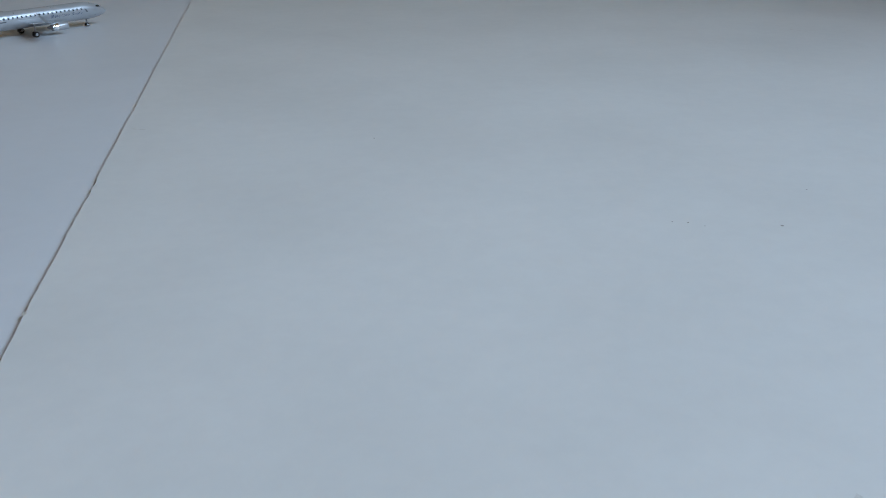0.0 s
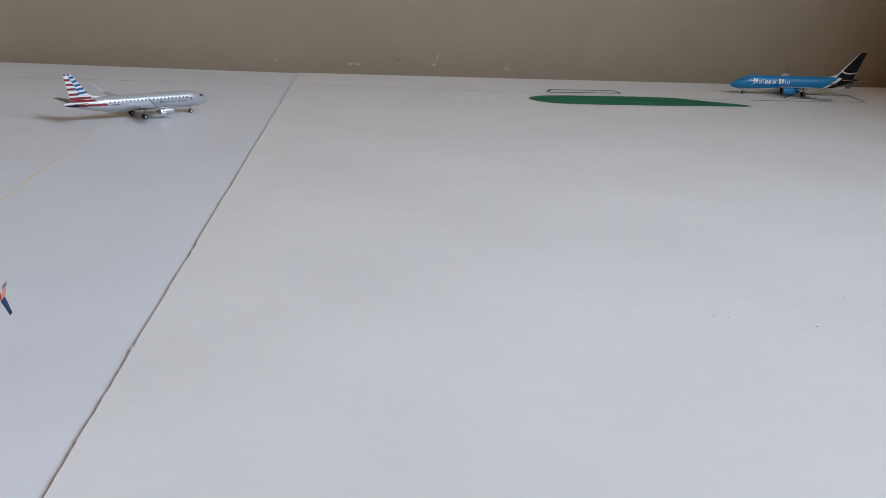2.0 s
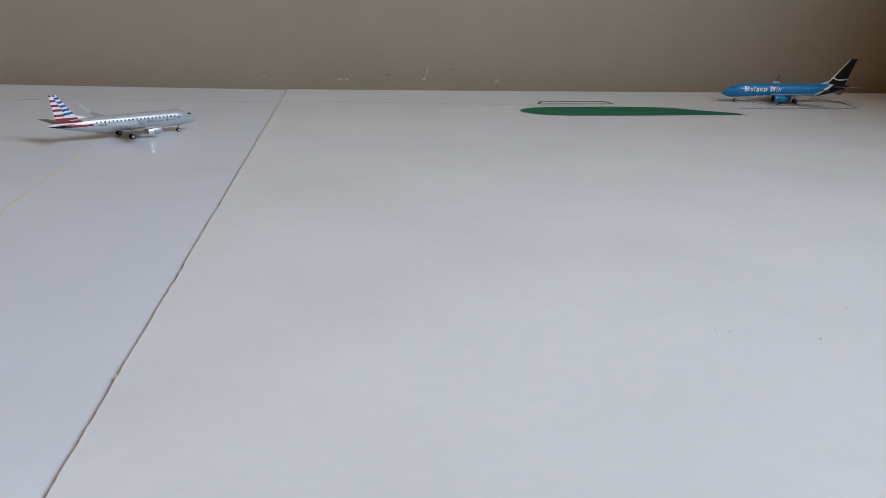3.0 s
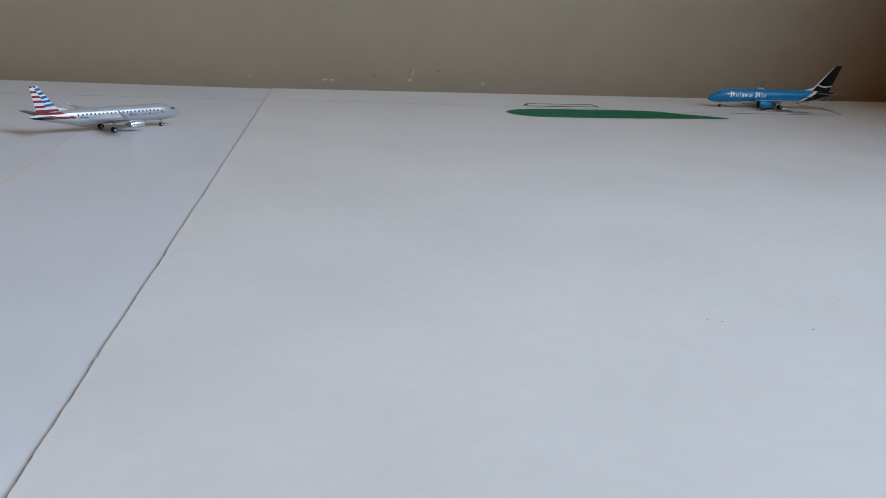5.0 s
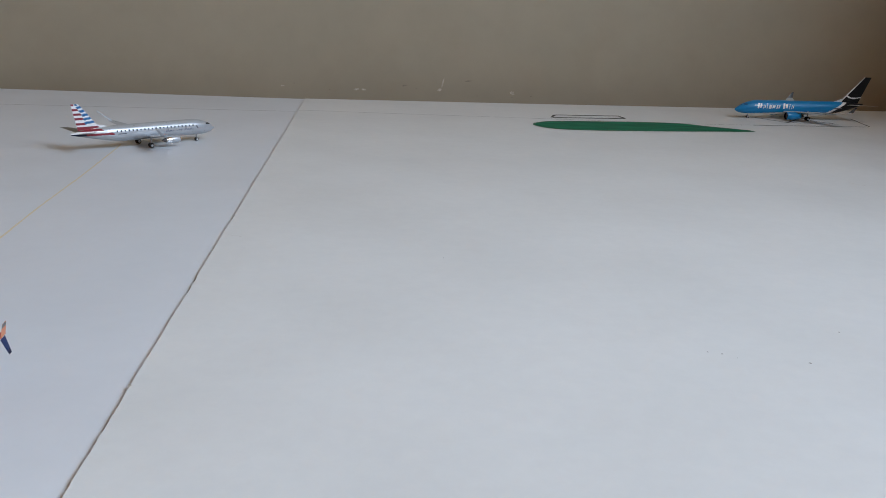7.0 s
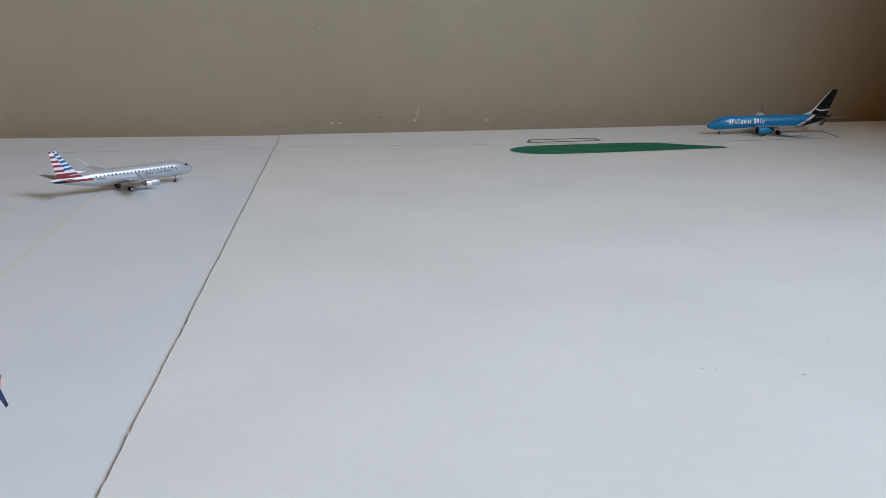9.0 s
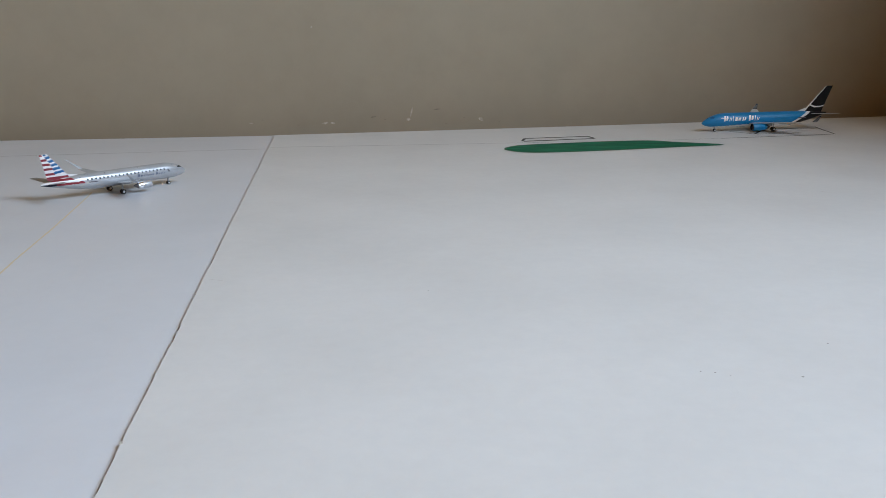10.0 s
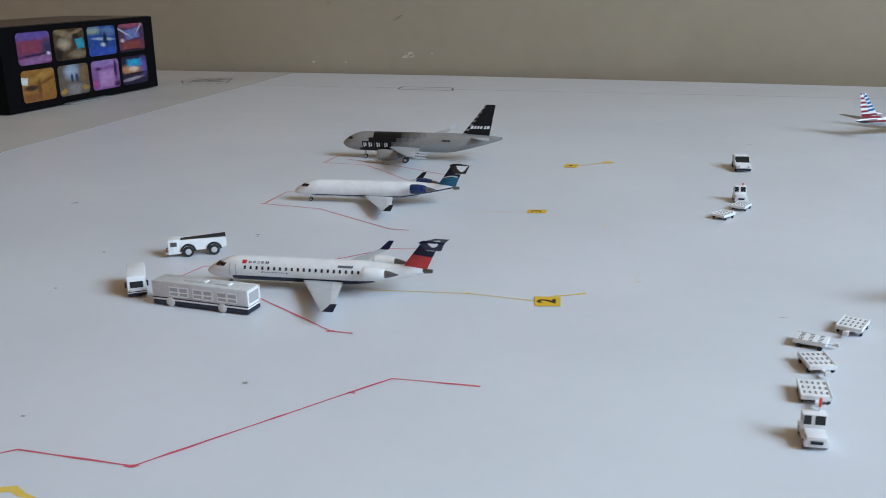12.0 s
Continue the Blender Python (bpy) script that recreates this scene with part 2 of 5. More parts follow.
M_TYRE = material("rubber_black", (0.02, 0.02, 0.02), 0.7)
M_HUB = material("hub_grey", (0.60, 0.60, 0.60), 0.4, 0.3)
M_EXHAUST = material("exhaust_grey", (0.16, 0.15, 0.145), 0.35, 0.7)
M_PLASTIC = paint("white_plastic", (0.87, 0.87, 0.87), 0.38, 0.0, 0.0)
M_CLOUDY = material("cloudy_clear_plastic", (0.60, 0.60, 0.59), 0.30)
base(M_CLOUDY, mixed(M_CLOUDY, (0.68, 0.68, 0.675), (0.58, 0.58, 0.575), ramp(M_CLOUDY, noise_of(M_CLOUDY, 500.0, 4), [(0.35, (0, 0, 0)), (0.65, (1, 1, 1))])))
M_BUSGLASS = material("grey_bus_glass", (0.42, 0.42, 0.42), 0.22)
M_NAVYPLASTIC = material("navy_plastic", (0.012, 0.015, 0.032), 0.45)
M_BEACON = material("red_beacon_plastic", (0.78, 0.07, 0.04), 0.3)
M_CARTON = material("black_carton", (0.012, 0.012, 0.014), 0.34, 0.0, 0.06)
base(M_CARTON, mixed(M_CARTON, (0.002, 0.002, 0.003), (0.005, 0.005, 0.006), noise_of(M_CARTON, 120.0, 4)))
# brown of the carton's top is a reflection put into the base colour
M_CARTON_TOP = material("brown_carton_top", (0.11, 0.062, 0.048), 0.30)
base(M_CARTON_TOP, mixed(M_CARTON_TOP, (0.062, 0.033, 0.025), (0.026, 0.017, 0.015), noise_of(M_CARTON_TOP, 40.0, 4)))


def photo_material(name, y0, z0, wy, wz, ground, patches, seed):
    """A small glossy printed picture: soft uneven shapes (u, v, half width, half height, turn, softness, colour) over a ground colour."""
    m = material(name, ground, 0.22, 0.0, 0.35)
    nt = m.node_tree
    sep = nt.nodes.new("ShaderNodeSeparateXYZ")
    nt.links.new(coords(m), sep.inputs[0])
    com = nt.nodes.new("ShaderNodeCombineXYZ")
    for k, (sock, lo, size) in enumerate(((sep.outputs[1], y0, wy), (sep.outputs[2], z0, wz))):
        r = nt.nodes.new("ShaderNodeMapRange")
        r.clamp = False
        r.inputs["From Min"].default_value, r.inputs["From Max"].default_value = lo, lo + size
        nt.links.new(sock, r.inputs["Value"])
        nt.links.new(r.outputs["Result"], com.inputs[k])
    com.inputs[2].default_value = seed * 1.7
    warp = nt.nodes.new("ShaderNodeTexNoise")
    warp.inputs["Scale"].default_value = 4.5
    warp.inputs["Detail"].default_value = 3
    nt.links.new(com.outputs[0], warp.inputs["Vector"])
    off = nt.nodes.new("ShaderNodeVectorMath")
    off.operation = "MULTIPLY_ADD"
    off.inputs[1].default_value = (0.07, 0.07, 0)
    nt.links.new(warp.outputs["Color"], off.inputs[0])
    nt.links.new(com.outputs[0], off.inputs[2])
    col = ground
    for u, v, hu, hv, turn, soft, c in patches:
        mp = nt.nodes.new("ShaderNodeMapping")
        mp.vector_type = "TEXTURE"
        mp.inputs["Location"].default_value = (u + 0.035, v + 0.035, seed * 1.7)
        mp.inputs["Rotation"].default_value = (0, 0, radians(turn))
        mp.inputs["Scale"].default_value = (hu, hv, 1)
        nt.links.new(off.outputs[0], mp.inputs["Vector"])
        flat = nt.nodes.new("ShaderNodeVectorMath")
        flat.operation = "MULTIPLY"
        flat.inputs[1].default_value = (1, 1, 0)
        nt.links.new(mp.outputs[0], flat.inputs[0])
        if soft < 0.45:
            ab = nt.nodes.new("ShaderNodeVectorMath")
            ab.operation = "ABSOLUTE"
            nt.links.new(flat.outputs[0], ab.inputs[0])
            xy = nt.nodes.new("ShaderNodeSeparateXYZ")
            nt.links.new(ab.outputs[0], xy.inputs[0])
            d = nt.nodes.new("ShaderNodeMath")
            d.operation = "MAXIMUM"
            nt.links.new(xy.outputs[0], d.inputs[0])
            nt.links.new(xy.outputs[1], d.inputs[1])
        else:
            d = nt.nodes.new("ShaderNodeVectorMath")
            d.operation = "LENGTH"
            nt.links.new(flat.outputs[0], d.inputs[0])
        f = nt.nodes.new("ShaderNodeMapRange")
        f.interpolation_type = "SMOOTHSTEP"
        # thin slab on top carries the painted brown reflection
        f.inputs["From Min"].default_value, f.inputs["From Max"].default_value = 1 + soft, max(0.0, 1 - soft)
        nt.links.new(d.outputs["Value"], f.inputs["Value"])
        col = mixed(m, col, c, f.outputs["Result"])
    fine = noise_of(m, 7.0, 4, 0.6, None, com.outputs[0])
    base(m, mixed(m, col, ramp(m, fine, [(0.3, (0.62, 0.62, 0.62)), (0.5, (0.76, 0.76, 0.76)), (0.7, (0.95, 0.95, 0.95))]), 1.0, "MULTIPLY"))
    return m


# ---- mesh helpers ----
def part(name, bm, mats, parent=None, label="", smooth=False):
    """Links a bmesh as one mesh object, under a thing or a part."""
    me = bpy.data.meshes.new(name)
    bmesh.ops.recalc_face_normals(bm, faces=bm.faces[:])
    bm.to_mesh(me)
    bm.free()
    for m in mats if isinstance(mats, (list, tuple)) else [mats]:
        me.materials.append(m)
    if smooth:
        me.polygons.foreach_set("use_smooth", [True] * len(me.polygons))
        me.set_sharp_from_angle(angle=radians(38))
    ob = new(name, me)
    if parent is not None:
        ob.parent = parent
    if label:
        tagged(ob, label)
    return ob


def thing(name, m, label, category, group="", kind=""):
    ob = new(name)
    ob.empty_display_size = 0.005
    ob.matrix_world = m
    return tagged(ob, label, category, group, kind)


def add_box(bm, x0, x1, y0, y1, z0, z1, mat=0, bevel=0.0):
    vs = [bm.verts.new((x, y, z)) for x in (x0, x1) for y in (y0, y1) for z in (z0, z1)]
    fs = [bm.faces.new([vs[i] for i in q]) for q in ((0, 1, 3, 2), (4, 6, 7, 5), (0, 4, 5, 1), (2, 3, 7, 6), (0, 2, 6, 4), (1, 5, 7, 3))]
    if bevel:
        edges = list({e for f in fs for e in f.edges})
        out = bmesh.ops.bevel(bm, geom=edges, offset=bevel, segments=2, affect="EDGES", profile=0.6)
        fs = [f for f in fs if f.is_valid] + out["faces"]
    for f in fs:
        f.material_index = mat
    return fs


def add_prism(bm, pts, z0, z1, mat_top=0, mat_side=0):
    """A flat slab with the outline pts (x, y)."""
    lo = [bm.verts.new((x, y, z0)) for x, y in pts]
    hi = [bm.verts.new((x, y, z1)) for x, y in pts]
    bm.faces.new(hi).material_index = mat_top
    bm.faces.new(lo[::-1]).material_index = mat_side
    for k in range(len(pts)):
        j = (k + 1) % len(pts)
        bm.faces.new((lo[k], lo[j], hi[j], hi[k])).material_index = mat_side


def add_tube(bm, rings, mat=0, n=20, caps=True):
    """A round body along x: rings of (x, y, z, ry, rz)."""
    rows = []
    for x, y, z, ry, rz in rings:
        rows.append([bm.verts.new((x, y + ry * math.cos(2 * math.pi * k / n), z + rz * math.sin(2 * math.pi * k / n))) for k in range(n)])
    for a, b in zip(rows, rows[1:]):
        for k in range(n):
            j = (k + 1) % n
            bm.faces.new((a[k], a[j], b[j], b[k])).material_index = mat
    if caps:
        bm.faces.new(rows[0]).material_index = mat
        bm.faces.new(rows[-1][::-1]).material_index = mat


def add_wheel(bm, x, y, z, r, w, mat=0, n=18):
    """A tyre with its axle along y."""
    prof = [(-w / 2, r * 0.55), (-w / 2, r * 0.88), (-w * 0.32, r), (w * 0.32, r), (w / 2, r * 0.88), (w / 2, r * 0.55)]
    rows = [[bm.verts.new((x + q * math.cos(2 * math.pi * k / n), y + p, z + q * math.sin(2 * math.pi * k / n))) for k in range(n)] for p, q in prof]
    for a, b in zip(rows, rows[1:]):
        for k in range(n):
            bm.faces.new((a[k], a[(k + 1) % n], b[(k + 1) % n], b[k])).material_index = mat
    bm.faces.new(rows[0]).material_index = mat
    bm.faces.new(rows[-1][::-1]).material_index = mat


def stroke(bm, pts, width, z, mat=0, wobble=0.12, step=0.004, seed=0):
    """A hand-drawn line: a thin ribbon with an uneven width."""
    rnd = random.Random(seed)
    dense = []
    for (x0, y0), (x1, y1) in zip(pts, pts[1:]):
        n = max(1, int(math.hypot(x1 - x0, y1 - y0) / step))
        dense += [(x0 + (x1 - x0) * k / n, y0 + (y1 - y0) * k / n) for k in range(n)]
    dense.append(pts[-1])
    rows = []
    for k, (x, y) in enumerate(dense):
        a, b = dense[max(0, k - 1)], dense[min(len(dense) - 1, k + 1)]
        dx, dy = b[0] - a[0], b[1] - a[1]
        d = math.hypot(dx, dy) or 1e-9
        w = width / 2 * (1 + rnd.uniform(-wobble, wobble) * 1.6)
        ox, oy = rnd.gauss(0, wobble * width * 0.35), rnd.gauss(0, wobble * width * 0.35)
        rows.append((bm.verts.new((x + ox - dy / d * w, y + oy + dx / d * w, z)), bm.verts.new((x + ox + dy / d * w, y + oy - dx / d * w, z))))
    for a, b in zip(rows, rows[1:]):
        bm.faces.new((a[0], a[1], b[1], b[0])).material_index = mat


def blob(bm, x, y, z, rx, ry, turn=0.0, seed=0, n=14, mat=0, flat=True):
    """A small irregular flat patch; flat: on the ground, else on the far wall."""
    rnd = random.Random(seed)
    vs = []
    for k in range(n):
        a = 2 * math.pi * k / n
        q = rnd.uniform(0.6, 1.15)
        u, v = rx * q * math.cos(a), ry * q * math.sin(a)
        u, v = u * math.cos(turn) - v * math.sin(turn), u * math.sin(turn) + v * math.cos(turn)
        vs.append(bm.verts.new((x + u, y + v, z) if flat else (x + u, y, z + v)))
    bm.faces.new(vs).material_index = mat


# ---- room ----
def slab(name, x0, x1, y0, y1, z0, z1, mat, label, category, parent=None):
    bm = bmesh.new()
    add_box(bm, x0, x1, y0, y1, z0, z1)
    ob = part(name, bm, mat, parent)
    return tagged(ob, label, category, kind="structure")


LEFT_X, BACK_Y, FLOOR_Z, CEIL_Z = -2.3, -2.6, -0.75, 1.75
wall_north = slab("wall_north", LEFT_X, RIGHT_X, WALL_Y, WALL_Y + 0.12, FLOOR_Z, CEIL_Z, M_WALL, "beige painted wall with chips and scuffs behind the boards", "wall")
# added block out of view: holds window light off the far right boards
slab("shade_block", 0.61, RIGHT_X - 0.002, -0.43, WALL_Y - 0.002, FLOOR_Z, 0.40, M_SHADE_BLOCK, "unseen grey block added to shade the right end of the boards", "wall")
# unseen walls, floor and ceiling close the room and act as warm reflectors
slab("wall_west", LEFT_X - 0.12, LEFT_X, BACK_Y, WALL_Y + 0.12, FLOOR_Z, CEIL_Z, M_ROOM, "unseen side wall of the room, orange for warm bounce light", "wall")
slab("wall_south", LEFT_X, RIGHT_X, BACK_Y - 0.12, BACK_Y, FLOOR_Z, CEIL_Z, M_ROOM, "unseen wall across the room, orange for warm bounce light", "wall")
slab("floor", LEFT_X - 0.12, RIGHT_X + 0.12, BACK_Y - 0.12, WALL_Y + 0.12, FLOOR_Z - 0.1, FLOOR_Z, M_FLOOR, "unseen floor of the room, warm brown for bounce light", "floor")
slab("ceiling", LEFT_X - 0.12, RIGHT_X + 0.12, BACK_Y - 0.12, WALL_Y + 0.12, CEIL_Z, CEIL_Z + 0.1, M_CEIL, "unseen ceiling, tan-orange for warm bounce light", "ceiling")
# unseen window wall, in the same orange reflector tone
bm = bmesh.new()
X0, X1, Y0, Y1 = RIGHT_X, RIGHT_X + 0.12, BACK_Y - 0.12, WALL_Y + 0.12
add_box(bm, X0, X1, Y0, WIN[0], FLOOR_Z, CEIL_Z)
add_box(bm, X0, X1, WIN[1], Y1, FLOOR_Z, CEIL_Z)
add_box(bm, X0, X1, WIN[0], WIN[1], FLOOR_Z, WIN[2])
add_box(bm, X0, X1, WIN[0], WIN[1], WIN[3], CEIL_Z)
tagged(part("wall_east", bm, M_ROOM), "unseen wall with a window opening, orange for warm bounce light", "wall", kind="structure")
slab("table_top", -1.15, 0.608, -0.95, WALL_Y - 0.002, -0.035, -0.0055, M_TABLE, "dark wooden table top under the boards", "table top")

# chips and scuffs on the far wall: x, z, half width, half height, turn, bare plaster or dark scuff
for k, (x, z, rx, rz, turn, chip) in enumerate([
    (0.0400, 0.0050, 0.0028, 0.0009, 0.1, True), (0.0466, 0.0049, 0.0022, 0.0008, -0.1, True), (0.1098, 0.0062, 0.0019, 0.0014, 0.2, True),
    (0.1122, 0.0118, 0.0006, 0.0045, -0.25, True), (0.1714, 0.0052, 0.0022, 0.0014, -0.6, True), (0.1340, 0.0142, 0.0028, 0.0006, 0.1, False),
    (0.0800, 0.0090, 0.0022, 0.0008, 0.3, False), (-0.0208, 0.0064, 0.0016, 0.0005, 0.0, True), (0.0324, 0.0830, 0.0007, 0.0009, 0.0, True),
    (-0.5616, 0.0674, 0.0030, 0.0009, -0.4, False), (-0.4887, 0.0537, 0.0062, 0.0014, 0.5, False), (-0.5816, 0.0106, 0.0025, 0.0012, 0.2, True),
    (-0.5462, 0.0105, 0.0022, 0.0008, -0.3, True), (-0.4798, 0.0172, 0.0085, 0.0018, 0.12, True), (-0.4770, 0.0195, 0.0030, 0.0022, 0.4, True),
    (-0.4548, 0.0198, 0.0016, 0.0009, 0.2, True)]):
    bm = bmesh.new()
    blob(bm, x, WALL_Y - 0.0003, z, rx, rz, turn, 50 + k, 16, flat=False)
    part("paint_chip" if chip else "scuff", bm, M_WALLCHIP if chip else M_SCUFF, wall_north)


rnd = random.Random(17)
for k in range(14):
    bm = bmesh.new()
    blob(bm, rnd.uniform(-0.03, 0.20) if k < 8 else rnd.uniform(-0.60, -0.42), WALL_Y - 0.0003, 0.0015 + 0.008 * rnd.random() ** 2, rnd.uniform(0.0004, 0.0011), rnd.uniform(0.0002, 0.0005), rnd.uniform(-0.4, 0.4), 200 + k, 9, flat=False)
    part("scuff", bm, M_SCUFF, wall_north)

# ---- boards ----
def seam_edge(x_at, y0, y1, seed, jag=0.00022):
    """A hand-cut edge: long shallow waves and fine nicks."""
    rnd = random.Random(seed)
    n = 420
    out = []
    for k in range(n + 1):
        y = y0 + (y1 - y0) * k / n
        wave = 0.5 * jag * (math.sin(y * 61 + seed) + math.sin(y * 143 + 2 * seed))
        nick = rnd.gauss(0, 0.5 * jag) + (rnd.uniform(0.5, 1.6) * jag if rnd.random() < 0.06 else 0.0)
        out.append((x_at(y) + (wave + nick if 0 < k < n else 0.0), y))
    return out


NEAR = -0.70
THICK = 0.005


def left_seam(y):
    return -0.594 - 0.0836 * y


def board(name, pts, mat, label):
    bm = bmesh.new()
    add_prism(bm, pts, -THICK, 0.0, 0, 1)
    return tagged(part(name, bm, [mat, M_BOARD_EDGE]), label, "foam board")


seam_r = seam_edge(lambda y: 0.0006, NEAR, 0.069, 1, 0.00017)
seam_m = seam_edge(lambda y: 0.0001, NEAR, 0.074, 2, 0.00006)
seam_l = seam_edge(lambda y: left_seam(y), NEAR, 0.101, 3, 0.00010)
board_right = board("foam_board", seam_r + [(0.10, 0.071), (0.19, 0.073), (0.35, 0.079), (0.52, 0.086), (0.605, 0.090), (0.605, NEAR)], M_BOARD_CREAM, "cream-white foam board with a green marker patch and pencil lines")
board_mid = board("foam_board", seam_m + [(-0.10, 0.080), (-0.21, 0.088), (-0.43, 0.100)] + [(x + 0.0009, y) for x, y in reversed(seam_l)], M_BOARD_WHITE, "glossy white foam board with red and yellow stand markings")
board_left = board("foam_board", seam_l + [(-0.75, 0.098), (-1.05, 0.095), (-1.05, NEAR)], M_BOARD_DARK, "cream foam board with pencil sketching under a carton")

# added strip in the gap: its dark colour carries the gap's shade
bm = bmesh.new()
add_box(bm, -0.0022, 0.0016, NEAR, 0.060, -0.0052, -0.0036)
part("joint_filler", bm, M_JOINT, board_mid, "added dark strip that gives the joint's gap its shade")

# added strip hides the bright board edge; its colour sets how lit it looks
bm = bmesh.new()
vs = [bm.verts.new((left_seam(y) + dx, y, z)) for y in (NEAR, 0.09) for dx in (-0.0002, 0.0010) for z in (-0.0046, 0.0001)]
for q in ((0, 1, 3, 2), (4, 6, 7, 5), (0, 4, 5, 1), (2, 3, 7, 6), (0, 2, 6, 4), (1, 5, 7, 3)):
    bm.faces.new([vs[i] for i in q])
part("joint_filler", bm, M_EDGE_TONE, board_left, "added grey strip over the joint, toned like its lit edge")

# ragged white paper chips along the middle joint
for k, (y, r) in enumerate([(-0.470, 0.0010), (-0.3597, 0.0009), (-0.283, 0.0007), (-0.205, 0.0008), (-0.150, 0.0006), (-0.10, 0.0005)]):
    bm = bmesh.new()
    blob(bm, 0.0006, y, 0.00012, r * 0.55, r, 0.3, 80 + k, 10)
    part("torn_paper", bm, M_CHIP, board_right)

INK_Z = 0.00006
LIFT = 0.0010       # the cream board stands a little proud of its neighbour
board_right.location.z = LIFT


def drawn(name, pts_list, width, mat, parent, seed=0, wobble=0.12, z=INK_Z):
    bm = bmesh.new()
    for k, pts in enumerate(pts_list):
        stroke(bm, pts, width, z, 0, wobble, seed=seed + k)
    return part(name, bm, mat, parent)


# pencil marks
drawn("pencil_line", [[(-0.590, -0.006), (-0.45, -0.002), (-0.40, -0.004), (-0.20, 0.0), (-0.0012, 0.0)]], 0.0006, M_PENCIL, board_mid, 1)
drawn("pencil_line", [[(0.0012, 0.0), (0.093, -0.0068), (0.20, -0.014), (0.297, -0.0205), (0.42, -0.0145)]], 0.0006, M_PENCIL, board_right, 2)
drawn("pencil_rectangle", [[(0.190, 0.0093), (0.2393, 0.0117)], [(0.2396, -0.0012), (0.1855, -0.0054)]], 0.0034, M_BLACK_PENCIL, board_right, 3)
drawn("pencil_bar", [[(0.1842, -0.0050), (0.1895, 0.0096)]], 0.0021, M_BLACK_PENCIL, board_right, 4, z=INK_Z * 2)
drawn("pencil_bar", [[(0.2380, 0.0118), (0.2400, -0.0016)]], 0.0021, M_BLACK_PENCIL, board_right, 4, z=INK_Z * 2)
drawn("pencil_rectangle", [[(-0.449, 0.0065), (-0.4025, 0.0062), (-0.3966, -0.0125), (-0.446, -0.0110), (-0.449, 0.0065)]], 0.0018, M_PENCIL, board_mid, 5)
drawn("pencil_sketch", [[(0.3347, 0.0288), (0.3473, 0.0262), (0.3640, -0.0010), (0.4019, -0.0035), (0.3903, 0.0094), (0.385, 0.0322)],
                        [(0.4287, 0.0299), (0.4215, -0.0142)], [(0.420, -0.0142), (0.330, -0.0195)], [(0.365, 0.0), (0.385, 0.026), (0.425, 0.022)]], 0.0014, M_BLACK_PENCIL, board_right, 6)
drawn("pencil_sketch", [[(-0.675, 0.013), (-0.672, 0.033), (-0.638, 0.044), (-0.621, 0.004), (-0.655, -0.014), (-0.675, 0.013)], [(-0.668, 0.020), (-0.632, 0.030)], [(-0.660, -0.004), (-0.640, 0.036)],
                        [(-0.664, 0.010), (-0.634, 0.018), (-0.662, 0.026), (-0.630, 0.034), (-0.652, 0.038)], [(-0.668, 0.006), (-0.628, 0.014), (-0.668, 0.016), (-0.640, 0.022), (-0.670, 0.030)]], 0.0013, M_PENCIL, board_left, 7, 0.3)

# green island
GREEN = [(0.1651, -0.0442), (0.1731, -0.0293), (0.1884, -0.0238), (0.2150, -0.0212), (0.2390, -0.0195), (0.2724, -0.0203), (0.2928, -0.0330), (0.3184, -0.0507), (0.2849, -0.0553), (0.2432, -0.0602), (0.2034, -0.0626), (0.1769, -0.0598)]
bm = bmesh.new()
cx, cy = 0.235, -0.042
ring = []
for k in range(len(GREEN)):
    p, q, r, s = (Vector(GREEN[(k + j) % len(GREEN)]) for j in (-1, 0, 1, 2))
    for u in (0, 0.25, 0.5, 0.75):
        ring.append(0.5 * ((2 * q) + (r - p) * u + (2 * p - 5 * q + 4 * r - s) * u * u + (3 * q - p - 3 * r + s) * u ** 3))
bm.faces.new([bm.verts.new((v.x, v.y, INK_Z * 2)) for v in ring])
green = part("green_patch", bm, M_GREEN, board_right, "solid green marker patch")
bm = bmesh.new()
stroke(bm, [tuple(v) for v in ring] + [tuple(ring[0])], 0.0017, INK_Z * 3, 0, 0.1, 0.003, 8)
part("outline", bm, M_GREEN_EDGE, green)

# red stand outlines
for k, runs in enumerate([
    [[(-0.2191, -0.5571), (-0.2408, -0.5588), (-0.2472, -0.5681), (-0.2761, -0.6121), (-0.3036, -0.6132), (-0.3064, -0.6160)], [(-0.2482, -0.5685), (-0.2462, -0.5690)]],
    [[(-0.3310, -0.4913), (-0.3347, -0.4922), (-0.3360, -0.5032), (-0.3014, -0.5153), (-0.2681, -0.5346), (-0.2616, -0.5345)], [(-0.2964, -0.4754), (-0.2809, -0.4565), (-0.2712, -0.4540)]],
    [[(-0.3480, -0.3820), (-0.3590, -0.3845), (-0.3580, -0.4073), (-0.3309, -0.4094), (-0.2905, -0.4318), (-0.2828, -0.4315)]],
    [[(-0.3600, -0.2985), (-0.3713, -0.2992), (-0.3717, -0.3184), (-0.3473, -0.3186), (-0.3134, -0.3488)], [(-0.3650, -0.3060), (-0.3336, -0.3160), (-0.2990, -0.3330)]]]):
    drawn("red_stand_line", runs, 0.00062, M_RED_INK, board_mid, 20 + 5 * k, 0.2)
    if k in (0, 1, 2):
        bm = bmesh.new()
        x, y = [(-0.2761, -0.6121), (-0.2681, -0.5346), (-0.3580, -0.4073)][k]
        blob(bm, x, y, INK_Z * 2, 0.0018, 0.0006, 0.3, 30 + k)
        part("red_corner_blot", bm, M_RED_INK, board_mid)

